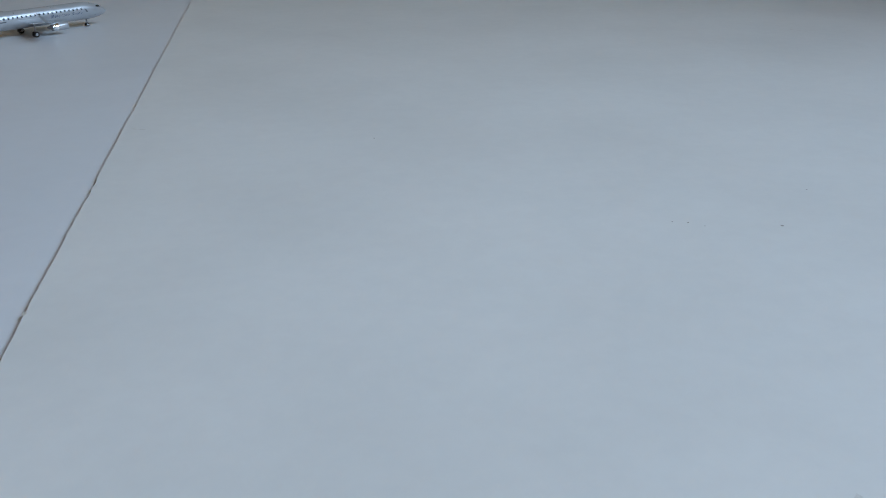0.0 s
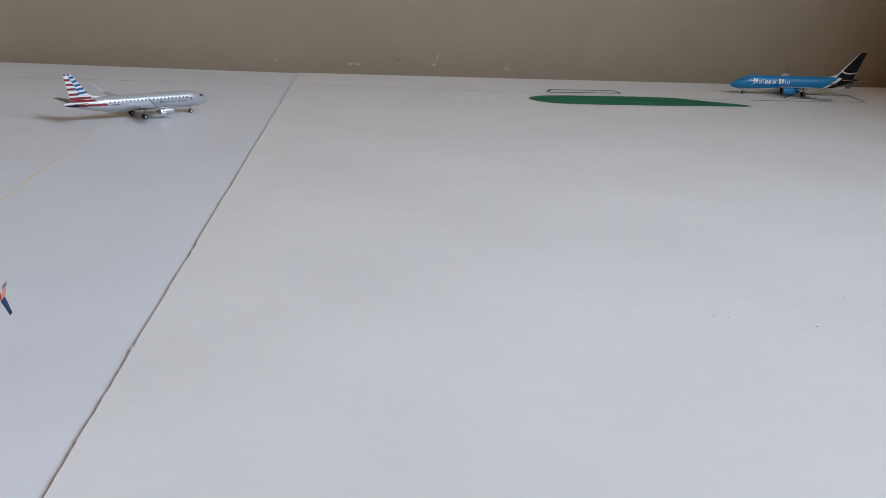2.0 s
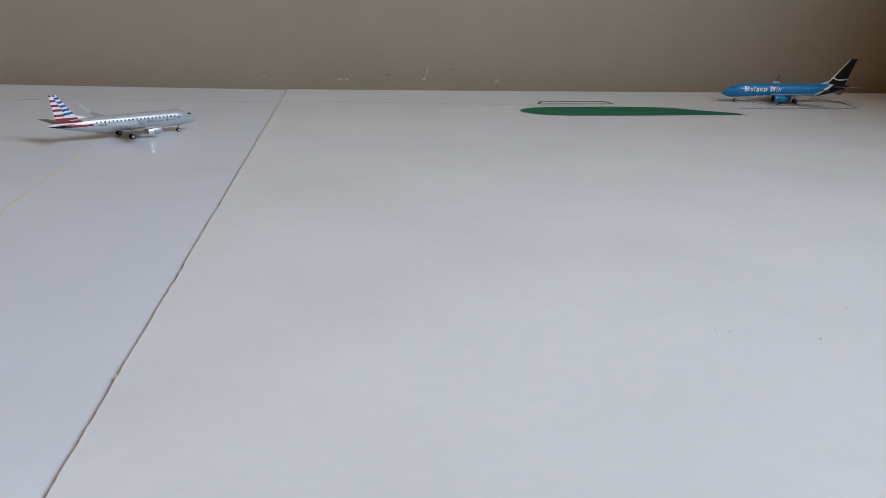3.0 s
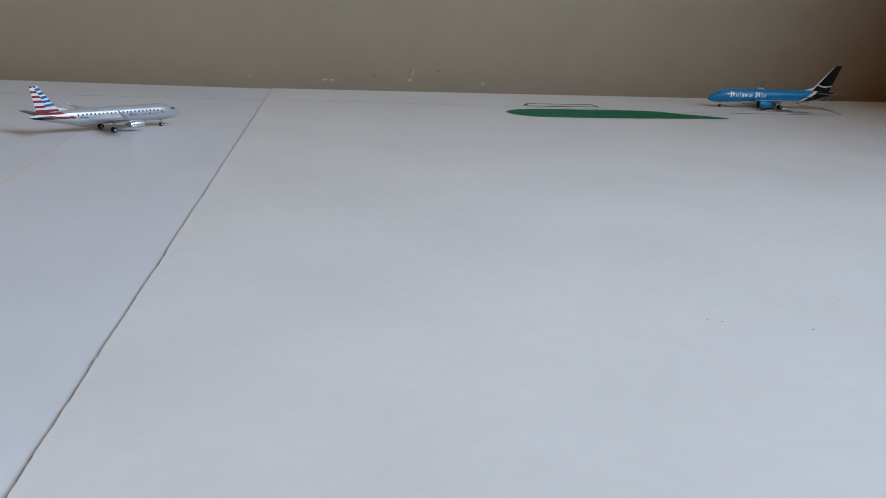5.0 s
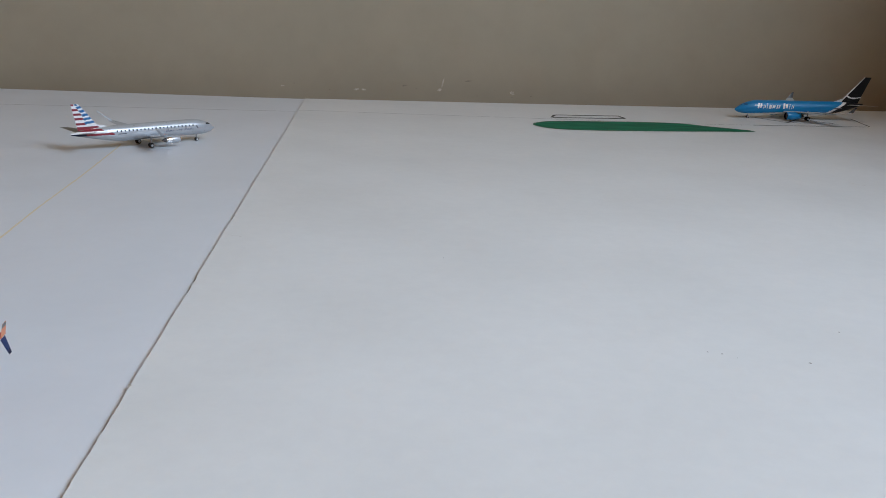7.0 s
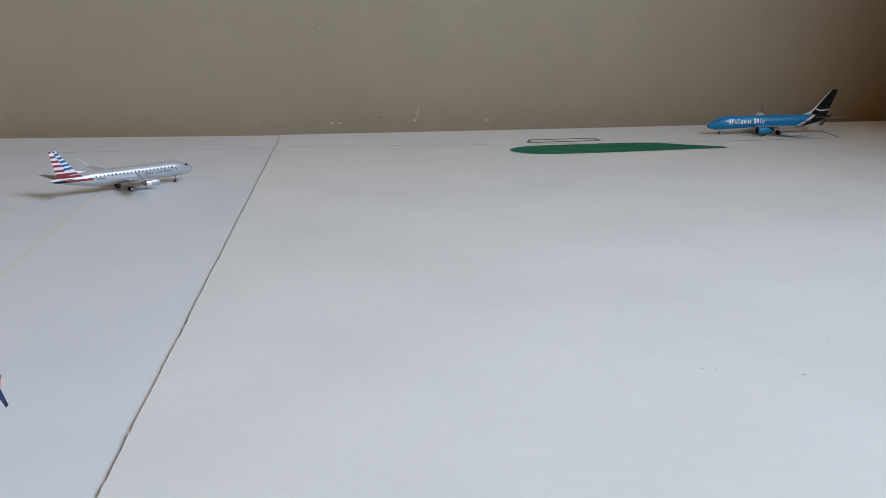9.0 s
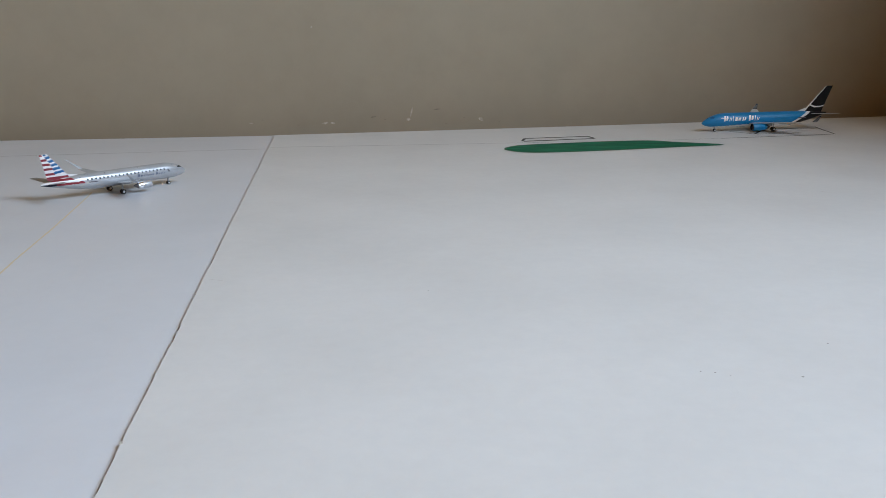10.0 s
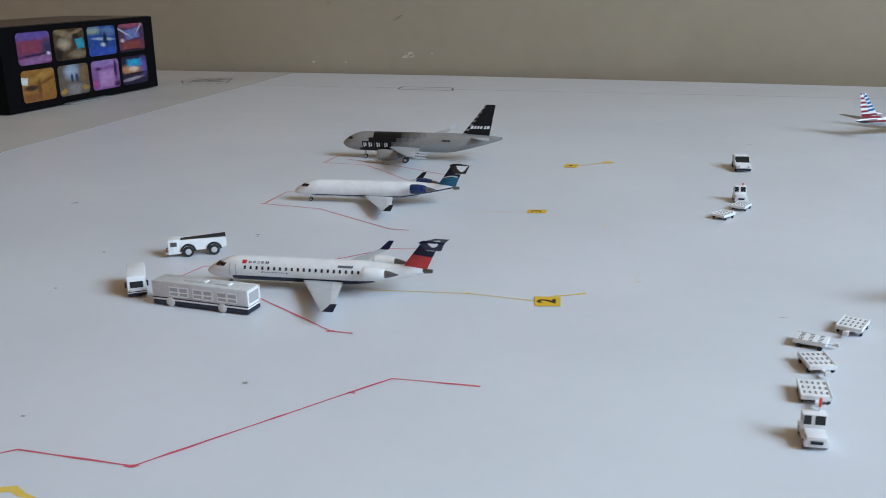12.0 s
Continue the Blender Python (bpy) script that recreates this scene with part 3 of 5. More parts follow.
# yellow lead-in lines and number plates
drawn("yellow_line", [[(-0.0850, -0.150), (-0.0839, -0.1614), (-0.0804, -0.2352), (-0.0785, -0.300), (-0.0740, -0.3806), (-0.0694, -0.4808), (-0.0672, -0.524), (-0.0630, -0.62)]], 0.0009, M_YELLOW_FAINT, board_mid, 40)
drawn("yellow_line", [[(-0.272, -0.4999), (-0.2406, -0.4947), (-0.2198, -0.4958)]], 0.0005, M_YELLOW_INK, board_mid, 41)
drawn("yellow_line", [[(-0.2150, -0.4902), (-0.2096, -0.4872), (-0.2062, -0.4852)]], 0.0010, M_YELLOW_INK, board_mid, 42, 0.4)
drawn("yellow_line", [[(-0.1932, -0.4700), (-0.1928, -0.4600)]], 0.0006, M_YELLOW_PALE, board_mid, 43, 0.4)
drawn("yellow_line", [[(-0.2700, -0.3990), (-0.2454, -0.3920)]], 0.0005, M_YELLOW_FAINT, board_mid, 44)
drawn("yellow_line", [[(-0.2420, -0.2960), (-0.2270, -0.2820)]], 0.0012, M_YELLOW_INK, board_mid, 45, 0.2)
drawn("yellow_line", [[(-0.2960, -0.6278), (-0.2930, -0.6262), (-0.2900, -0.6272), (-0.2851, -0.6282)]], 0.0014, M_YELLOW_INK, board_mid, 46, 0.5)
for k, (x, y, r) in enumerate([(-0.1917, -0.4702, 0.0007), (-0.2406, -0.4947, 0.0008), (-0.2122, -0.4061, 0.0009), (-0.2290, -0.2838, 0.0030)]):
    bm = bmesh.new()
    blob(bm, x, y, INK_Z * 2, r * 1.4, r, 0.5, 60 + k)
    part("yellow_blot", bm, M_YELLOW_INK if k in (1, 3) else M_YELLOW_FAINT, board_mid)


def number_plate(corners, text, turn, size):
    bm = bmesh.new()
    bm.faces.new([bm.verts.new((x, y, INK_Z * 3)) for x, y in corners])
    plate = part("yellow_number_plate", bm, M_LABEL, board_mid, "yellow marker rectangle with a black number" if text else "yellow marker rectangle with a black mark")
    cx, cy = (sum(p[i] for p in corners) / 4 for i in (0, 1))
    bm = bmesh.new()
    if text:
        cu = bpy.data.curves.new("digit", "FONT")
        cu.body, cu.size, cu.align_x, cu.align_y, cu.resolution_u = text, size, "CENTER", "CENTER", 4
        cu.offset = size * 0.02
        tmp = bpy.data.objects.new("digit", cu)
        bm.from_mesh(tmp.to_mesh())
        bpy.data.objects.remove(tmp)
        bpy.data.curves.remove(cu)
        bmesh.ops.transform(bm, matrix=pose(cx, cy, INK_Z * 4.5, 0, 0, turn), verts=bm.verts)
    else:
        blob(bm, cx, cy, INK_Z * 4.5, 0.0022, 0.0008, radians(turn), 71)
    part("number", bm, M_BLACK_INK, plate, "black handwritten number")


number_plate([(-0.2205, -0.4923), (-0.2128, -0.4907), (-0.2113, -0.4985), (-0.2186, -0.5004)], "2", 100, 0.0075)
number_plate([(-0.2458, -0.3895), (-0.2385, -0.3876), (-0.2377, -0.3931), (-0.2451, -0.3951)], "3", 100, 0.0058)
number_plate([(-0.2482, -0.2925), (-0.2420, -0.2922), (-0.2418, -0.3012), (-0.2482, -0.3010)], "", 90, 0.006)

# dirt specks and faint smudges
for k, (x, y, r, stretch, turn, b) in enumerate([
    (0.1687, -0.4552, 0.0006, 1.2, -0.2, 0), (0.1475, -0.4493, 0.0005, 0.9, 0, 0), (0.1440, -0.4480, 0.0004, 0.8, 0, 0), (0.1505, -0.4520, 0.0003, 0.9, 0, 0), (0.1874, -0.4330, 0.0005, 0.7, 0, 0),
    (-0.1500, -0.4907, 0.00022, 7.0, 0.2, 1), (-0.4399, -0.4272, 0.0011, 1.5, 0.6, 1), (-0.3789, -0.4872, 0.0005, 1.6, 0, 1), (-0.3680, -0.5250, 0.0005, 1.4, 0, 1), (-0.3363, -0.4522, 0.0006, 1.5, 0.3, 1),
    (-0.3350, -0.4545, 0.0005, 1.2, 0, 1), (-0.2740, -0.5710, 0.0006, 1.4, 0, 1), (-0.3134, -0.6005, 0.0005, 1.5, 0, 1), (0.080, -0.365, 0.0004, 1, 0, 0), (-0.1600, -0.2150, 0.0006, 1.5, 0, 1)]):
    bm = bmesh.new()
    r *= 1.0 if b else 0.75
    blob(bm, x, y, INK_Z * 2, r * stretch, r, turn, 90 + k, 10)
    part("dirt_speck", bm, M_SPECK, (board_right, board_mid)[b])
for k, runs in enumerate([[[(0.1299, -0.549), (0.1262, -0.5516), (0.1201, -0.5578)]], [[(0.2986, -0.2215), (0.304, -0.2282)]], [[(0.003, -0.3389), (0.0079, -0.3411)]]]):
    drawn("grey_smudge", runs, 0.0004 if k == 2 else 0.0007, M_SMUDGE, board_right, 110 + k, 0.3)


# ---- model aircraft, built in metres of the real aircraft, nose at x = 0 and tail towards -x, at 1:400 ----
K = 1 / 400.0


class Hull:
    """Body shape of an airliner: half width, top and bottom at a station x metres behind the nose."""

    def __init__(self, length, width, height, axis, nose, tail, nose_z, tail_z, tip=0.10):
        self.length, self.w, self.h, self.axis = length, width / 2, height / 2, axis
        self.nose, self.tail, self.nose_z, self.tail_z, self.tip = nose, tail, nose_z, tail_z, tip

    def at(self, x):
        u = min(1.0, max(0.0, x / self.nose))
        gw = (1 - (1 - u) ** 2.2) ** 0.58
        gt = (1 - (1 - u) ** 1.75) ** 0.78
        gb = (1 - (1 - u) ** 2.6) ** 0.52
        w = self.w * gw
        top = self.nose_z + (self.axis + self.h - self.nose_z) * gt
        bot = self.nose_z - (self.nose_z - self.axis + self.h) * gb
        v = min(1.0, max(0.0, (x - self.tail) / (self.length - self.tail)))
        w *= 1 - (1 - self.tip) * v ** 1.7
        top += (self.tail_z + self.tip * self.h - top) * v ** 2.2
        bot += (self.tail_z - self.tip * self.h - bot) * v ** 1.35
        return w, top, bot

    def point(self, x, ang, out=0.0):
        """ang: 0 at the top, positive to the left side (+y), in radians."""
        w, top, bot = self.at(x)
        zc, hh = (top + bot) / 2, (top - bot) / 2
        return Vector((-x * K, (w + out) * math.sin(ang) * K, (zc + (hh + out) * math.cos(ang)) * K))

    def angle(self, x, z):
        w, top, bot = self.at(x)
        zc, hh = (top + bot) / 2, max(1e-6, (top - bot) / 2)
        return math.acos(max(-1.0, min(1.0, (z - zc) / hh)))


def hull_mesh(plane, hull, mats, choose, ns=260, nt=96):
    """choose(x, z relative to the axis in half heights, side) gives the paint of a spot."""
    bm = bmesh.new()
    xs = [hull.length * (0.5 * (1 - math.cos(math.pi * k / ns)) * 0.35 + 0.65 * k / ns) for k in range(ns + 1)]
    xs[0] = 0.012
    rows = [[bm.verts.new(hull.point(x, 2 * math.pi * k / nt)) for k in range(nt)] for x in xs]
    for i in range(ns):
        xm = (xs[i] + xs[i + 1]) / 2
        for k in range(nt):
            a = 2 * math.pi * (k + 0.5) / nt
            f = bm.faces.new((rows[i][k], rows[i][(k + 1) % nt], rows[i + 1][(k + 1) % nt], rows[i + 1][k]))
            p = hull.point(xm, a)
            f.material_index = choose(xm, (p.z / K - hull.axis) / hull.h, math.sin(a))
    bm.faces.new(rows[0])
    bm.faces.new(rows[-1][::-1])
    return part("fuselage", bm, mats, plane, smooth=True)


def hull_patch(bm, hull, x0, x1, z0, z1, side, mat=0, out=0.035, nx=None, nz=3, lean=0.0):
    """A printed patch that follows the body between stations x0, x1 and heights z0, z1; lean shifts its top backwards."""
    nx = nx or max(1, int(abs(x1 - x0) / 0.6))
    grid = []
    for i in range(nx + 1):
        row = []
        for k in range(nz + 1):
            z = z0 + (z1 - z0) * k / nz
            x = x0 + (x1 - x0) * i / nx + lean * k / nz
            row.append(bm.verts.new(hull.point(x, side * hull.angle(x, z), out)))
        grid.append(row)
    for i in range(nx):
        for k in range(nz):
            bm.faces.new((grid[i][k], grid[i + 1][k], grid[i + 1][k + 1], grid[i][k + 1])).material_index = mat


def print_part(name, plane, hull, patches, mat, label="", out=0.035):
    """Printed patches on the body, each a piece of its own."""
    for x0, x1, z0, z1, side, *lean in patches:
        bm = bmesh.new()
        hull_patch(bm, hull, x0, x1, z0, z1, side, out=out, lean=lean[0] if lean else 0.0)
        part(name, bm, mat, plane, label)


def window_row(plane, hull, x0, x1, pitch, z, sides=(1, -1), size=(0.26, 0.34), skip=()):
    n = int((x1 - x0) / pitch)
    patches = [(x0 + k * pitch, x0 + k * pitch + size[0], z - size[1] / 2, z + size[1] / 2, s) for s in sides for k in range(n + 1) if k not in skip]
    print_part("printed_window", plane, hull, patches, M_WINPRINT, "small black printed window")


def cockpit(plane, hull, x0, x1, z0, z1, lean=0.45, mat=M_DARK_GLASS):
    patches = [(x0, x0 + (x1 - x0) * 0.5, z0, z1, s, lean) for s in (1, -1)] + [(x0 + (x1 - x0) * 0.58, x1, z0 + 0.05, z1 - 0.02, s, lean * 0.7) for s in (1, -1)]
    print_part("windscreen", plane, hull, patches, mat, "dark printed cockpit windows", 0.04)


# letter widths and heights of the printed names, 0 for a space
EAGLE_BARS = [(1.1, 1.0), (1.2, 0.6), (0.7, 0.6), (0.6, 0.6), (0.4, 0.85), (0.7, 0.6), (0.8, 0.6), (0.8, 0.6), (0.6, 0), (1.0, 1.0), (0.8, 0.6), (0.8, 0.6), (0.4, 1.0), (0.7, 0.6)]
CARGO_BARS = [(1.1, 1.0), (0.75, 0.68), (0.42, 0.95), (1.5, 0.68), (1.0, 0.68), (0.35, 0), (1.25, 1.0), (0.42, 0.95), (0.75, 0.68)]
BLOCK_BARS = [(0.9, 1.0), (0.95, 1.0), (0.40, 1.0), (0.95, 1.0), (0.40, 1.0), (0.9, 1.0)]
SERIF_BARS = [(1.0, 1.0), (0.9, 1.0), (0.8, 1.0), (0.9, 1.0), (1.1, 1.0)]


def name_bars(plane, hull, x0, x1, z0, z1, side, bars, mat, label, lean=0.0, gap=0.22):
    """A name on the side as plain upright bars, one or two for each letter."""
    unit = (x1 - x0) / sum(w for w, _ in bars)
    at, patches = 0.0, []
    for w, high in bars:
        a, b = at * unit, (at + w - gap) * unit
        at += w
        if not high:
            continue
        zb, m = z0 + (z1 - z0) * high, (a + b) / 2
        strokes = [(a, b, z0, zb)] if w < 0.6 else [(a, m - 0.09 * unit, z0, zb), (m + 0.06 * unit, b, z0 + (zb - z0) * 0.12, z0 + (zb - z0) * 0.92)]
        for u, v, za, zt in strokes:
            patches.append((x0 + u, x0 + v, za, zt, side, lean) if side > 0 else (x1 - v, x1 - u, za, zt, side, -lean))
    print_part("name_bar", plane, hull, patches, mat, label, 0.045)


def panel(name, plane, root, tip, mats, choose=None, thick=0.11, up=(0, 0, 1), bend=0.0, label="", ns=14, nc=12):
    """A wing, fin or winglet lofted from root to tip: each is (leading edge x, y, z, chord)."""
    up = Vector(up)
    bm = bmesh.new()
    prof = [0.5 * (1 - math.cos(math.pi * k / nc)) for k in range(nc + 1)]
    rows = []
    for i in range(ns + 1):
        t = i / ns
        le = [root[j] + (tip[j] - root[j]) * t for j in range(4)]
        le[2] += bend * t * t
        ring = []
        for sgn, cs in ((1, prof), (-1, prof[-2:0:-1])):
            for c in cs:
                th = thick * le[3] * 1.45 * (math.sqrt(max(c, 0)) * 1.1 - c * 1.1 + 0.02) * (0.9 if i == ns else 1)
                p = Vector((-(le[0] + c * le[3]), le[1], le[2])) + up * th * sgn * 0.5
                ring.append((bm.verts.new(p * K), c))
        rows.append(ring)
    m = len(rows[0])
    for i in range(ns):
        for k in range(m):
            j = (k + 1) % m
            f = bm.faces.new((rows[i][k][0], rows[i][j][0], rows[i + 1][j][0], rows[i + 1][k][0]))
            if choose:
                f.material_index = choose((i + 0.5) / ns, (rows[i][k][1] + rows[i][j][1]) / 2)
    bm.faces.new([v for v, _ in rows[0]])
    bm.faces.new([v for v, _ in rows[-1]])
    return part(name, bm, mats, plane, label, smooth=True)


def engine(plane, x, y, z, length, dia, mats, pylon=None, label="", cone=0.45):
    """Nacelle with a rounded lip, fan face and exhaust cone; mats: cowl, lip."""
    bm = bmesh.new()
    r = dia / 2
    prof = [(0.10, 0.78), (0.0, 0.86), (0.03, 0.93), (0.12, 0.99), (0.35, 1.0), (0.62, 0.95), (0.82, 0.84), (0.97, 0.72), (1.0, 0.66)]
    n = 28
    rows = [[bm.verts.new((-(x + s * length) * K, (y + q * r * math.cos(2 * math.pi * k / n)) * K, (z + q * r * math.sin(2 * math.pi * k / n)) * K)) for k in range(n)] for s, q in prof]
    for i, (a, b) in enumerate(zip(rows, rows[1:])):
        for k in range(n):
            bm.faces.new((a[k], a[(k + 1) % n], b[(k + 1) % n], b[k])).material_index = 1 if i < 2 else 0
    bm.faces.new(rows[-1][::-1])
    eng = part("engine", bm, mats, plane, label, smooth=True)
    bm = bmesh.new()
    add_tube(bm, [(-(x + 0.09 * length) * K, y * K, z * K, 0.80 * r * K, 0.80 * r * K), (-(x + 0.12 * length) * K, y * K, z * K, 0.80 * r * K, 0.80 * r * K)], n=24)
    add_tube(bm, [(-(x + 0.02 * length) * K, y * K, z * K, 0.02 * r * K, 0.02 * r * K), (-(x + 0.095 * length) * K, y * K, z * K, 0.24 * r * K, 0.24 * r * K)], n=16)
    part("fan", bm, M_EXHAUST, eng, "dark fan face")
    bm = bmesh.new()
    add_tube(bm, [(-(x + 0.98 * length) * K, y * K, z * K, 0.58 * r * K, 0.58 * r * K), (-(x + (1.0 + cone * 0.4) * length) * K, y * K, z * K, 0.42 * r * K, 0.42 * r * K), (-(x + (1 + cone) * length) * K, y * K, z * K, 0.05 * r * K, 0.05 * r * K)], n=20)
    part("exhaust_cone", bm, M_EXHAUST, eng, "dark metal exhaust cone", smooth=True)
    if pylon:
        bm = bmesh.new()
        (x0, x1, y1, z1, w) = pylon
        pts = [(-(x + 0.25 * length) * K, y * K, (z + 0.8 * r) * K), (-(x + 0.95 * length) * K, y * K, (z + 0.6 * r) * K), (-x1 * K, y1 * K, z1 * K), (-x0 * K, y1 * K, z1 * K)]
        d = Vector((0, 1, 0)) if abs(y1 - y) < 0.5 else Vector((0, 0, 1))
        a = [bm.verts.new(Vector(p) + d * w * K / 2) for p in pts]
        b = [bm.verts.new(Vector(p) - d * w * K / 2) for p in pts]
        bm.faces.new(a)
        bm.faces.new(b[::-1])
        for k in range(4):
            bm.faces.new((a[k], b[k], b[(k + 1) % 4], a[(k + 1) % 4]))
        part("pylon", bm, mats[0], eng)
    return eng


def gear(plane, name, x, y, top, r, w, gap, bogie=1):
    """A leg with a pair of wheels that stand on the ground."""
    bm = bmesh.new()
    rr = 0.16
    n = 10
    lo = [bm.verts.new(((-x + rr * math.cos(2 * math.pi * k / n)) * K, (y + rr * math.sin(2 * math.pi * k / n)) * K, r * K)) for k in range(n)]
    hi = [bm.verts.new(((-x + rr * math.cos(2 * math.pi * k / n)) * K, (y + rr * math.sin(2 * math.pi * k / n)) * K, top * K)) for k in range(n)]
    for k in range(n):
        bm.faces.new((lo[k], lo[(k + 1) % n], hi[(k + 1) % n], hi[k]))
    bm.faces.new(lo[::-1])
    bm.faces.new(hi)
    add_box(bm, (-x - 0.12) * K, (-x + 0.12) * K, (y - gap / 2) * K, (y + gap / 2) * K, (r - 0.12) * K, (r + 0.12) * K)
    leg = part(name, bm, M_STEEL, plane, smooth=True)
    for s in (-1, 1):
        bm = bmesh.new()
        add_wheel(bm, -x * K, (y + s * gap / 2) * K, r * K, r * K, w * K)
        wheel = part("wheel", bm, M_TYRE, leg, "black rubber wheel", smooth=True)
        bm = bmesh.new()
        add_wheel(bm, -x * K, (y + s * (gap / 2 + w * 0.30)) * K, r * K, r * 0.56 * K, w * 0.5 * K, n=14)
        part("hub", bm, M_HUB, wheel, "pale metal wheel hub", smooth=True)


def plane_at(x, y, heading, label, group="model aircraft on the boards", size=1.0):
    """heading: degrees from +x, the way that the nose points; x, y: the ground below the nose."""
    return thing("model_airliner", pose(x, y, 0, 0, 0, heading) @ Matrix.Scale(size, 4), label, "model airplane", group)


def two_wings(plane, root, tip, mats, choose=None, thick=0.11, bend=0.0, label="", ns=16):
    out = []
    for s in (1, -1):
        out.append(panel("wing", plane, (root[0], s * root[1], root[2], root[3]), (tip[0], s * tip[1], tip[2], tip[3]), mats, choose, thick, (0, 0, 1), bend, label, ns))
    return out


def two_stabilizers(plane, root, tip, mats, choose=None, label=""):
    for s in (1, -1):
        panel("stabilizer", plane, (root[0], s * root[1], root[2], root[3]), (tip[0], s * tip[1], tip[2], tip[3]), mats, choose, 0.09, (0, 0, 1), 0, label, 10)


def winglet(wing, name, root, tip, s, mats, choose=None, label="", thick=0.09):
    d = Vector((0, s * (tip[1] - root[1]), tip[2] - root[2])).normalized()
    up = (0, -d.z, d.y)
    return panel(name, wing, (root[0], s * root[1], root[2], root[3]), (tip[0], s * tip[1], tip[2], tip[3]), mats, choose, thick, up, 0, label, 10)


def flap_lines(plane, root, tip, z_off, s):
    """Dark hinge lines along the rear of a wing's upper face."""
    bm = bmesh.new()
    pts = []
    for i in range(9):
        t = 0.10 + 0.84 * i / 8
        le = [root[j] + (tip[j] - root[j]) * t for j in range(4)]
        th = 0.11 * le[3] * 1.45 * (math.sqrt(0.70) * 1.1 - 0.77 + 0.02) * 0.5
        pts.append([Vector((-(le[0] + c * le[3]), s * le[1], le[2] + th + z_off)) for c in (0.695, 0.722)])
    for a, b in zip(pts, pts[1:]):
        bm.faces.new([bm.verts.new(p * K) for p in (a[0], a[1], b[1], b[0])])
    part("flap_line", bm, M_LINE, plane)


# -- silver regional jet with a striped tail
def regional_jet_silver(x, y, heading):
    p = plane_at(x, y, heading, "silver diecast regional jet model with red, white and blue striped tail", size=1.06)
    h = Hull(31.4, 3.05, 3.4, 3.08, 5.2, 20.5, 2.68, 3.50, 0.09)

    def coat(xx, zr, side):
        red = 23.2 + (zr - 0.2) * 2.0
        if xx > red + 0.2 and -0.02 < zr < 0.24:
            return 1 if xx < 28.6 else 4
        if xx > red + 0.4 and 0.24 < zr < 0.50:
            return 2
        if xx > red + 1.2 and 0.50 < zr < 0.74:
            return 1
        if xx > 26.5 and zr > 0.62:
            return 2
        if xx > 27.0 and -0.12 < zr <= -0.02:
            return 3
        if xx > 30.2:
            return 3
        return 0
    hull_mesh(p, h, [M_SILVER, M_FLAGRED, M_WHITE, M_STEEL, M_NAVY], coat)
    cockpit(p, h, 1.25, 2.3, 3.52, 3.86)
    window_row(p, h, 5.6, 22.8, 0.84, 3.66, size=(0.30, 0.36))
    for s in (1, -1):
        name_bars(p, h, 5.6, 12.0, 2.72, 3.36, s, EAGLE_BARS, M_NAMEGREY, "blue-grey printed bar of a name", 0.12, 0.34)
    print_part("registration_bar", p, h, [(20.6, 22.4, 3.02, 3.20, s) for s in (1, -1)], M_GREYPRINT, "small grey printed bar")
    print_part("emblem", p, h, [(4.5, 4.85, 3.0, 3.6, s, 0.3) for s in (1, -1)], M_GREYPRINT, "dark emblem print")
    root, tip = (11.4, 1.2, 2.2, 5.2), (17.2, 12.0, 3.45, 1.4)
    for s, w in zip((1, -1), two_wings(p, root, tip, [M_SILVER], bend=0.35)):
        winglet(w, "winglet", (17.35, 11.9, 3.75, 0.95), (20.2, 13.45, 5.9, 0.22), s, [M_TIPGREY], None, "", 0.06)
        engine(p, 10.5, s * 4.35, 1.55, 3.1, 1.55, [M_SILVER, M_CHROME], (11.8, 14.8, s * 4.35, 2.35, 0.35), "silver engine with a bright metal rear", 0.30)
        gear(p, "main_gear", 16.2, s * 2.97, 2.3, 0.50, 0.42, 0.62)
        bm = bmesh.new()
        add_tube(bm, [(-(10.5 + 2.05) * K, s * 4.35 * K, 1.50 * K, 0.80 * K, 0.80 * K), (-(10.5 + 3.0) * K, s * 4.35 * K, 1.50 * K, 0.66 * K, 0.66 * K)], n=24)
        part("engine_band", bm, M_CHROME, p, "bright metal thrust reverser band", smooth=True)
    gear(p, "nose_gear", 4.3, 0, 2.0, 0.36, 0.28, 0.44)

    def flag(t, c):
        if t < 0.13:
            return 2
        if t < 0.20:
            return 0
        k = (t - 0.20) / 0.80 * 4.4
        rear = c > 0.50 + 0.05 * math.sin(8 * t)
        if t > 0.94:
            return 3 if 0.25 < c < 0.55 else 2 if c > 0.7 else 0
        if rear:
            return 2 if k % 1 < 0.50 else 0
        u = (k * 1.25 + 0.55 + c * 0.55) % 1
        return 0 if u > 0.58 else (3 if c > 0.26 and u < 0.30 else 1)
    panel("tail_fin", p, (25.3, 0, 4.2, 4.7), (29.6, 0, 9.45, 1.5), [M_WHITE, M_FLAGBLUE, M_FLAGRED, M_DEEPBLUE], flag, 0.08, (0, 1, 0), 0, "white fin with red and blue stripes", 46, 34)
    panel("dorsal_fin", p, (21.6, 0, 4.2, 5.5), (26.0, 0, 5.15, 1.8), [M_WHITE], None, 0.05, (0, 1, 0))
    two_stabilizers(p, (26.4, 0.5, 3.65, 3.6), (30.0, 5.2, 4.3, 1.5), [M_WARMSILVER])
    return p


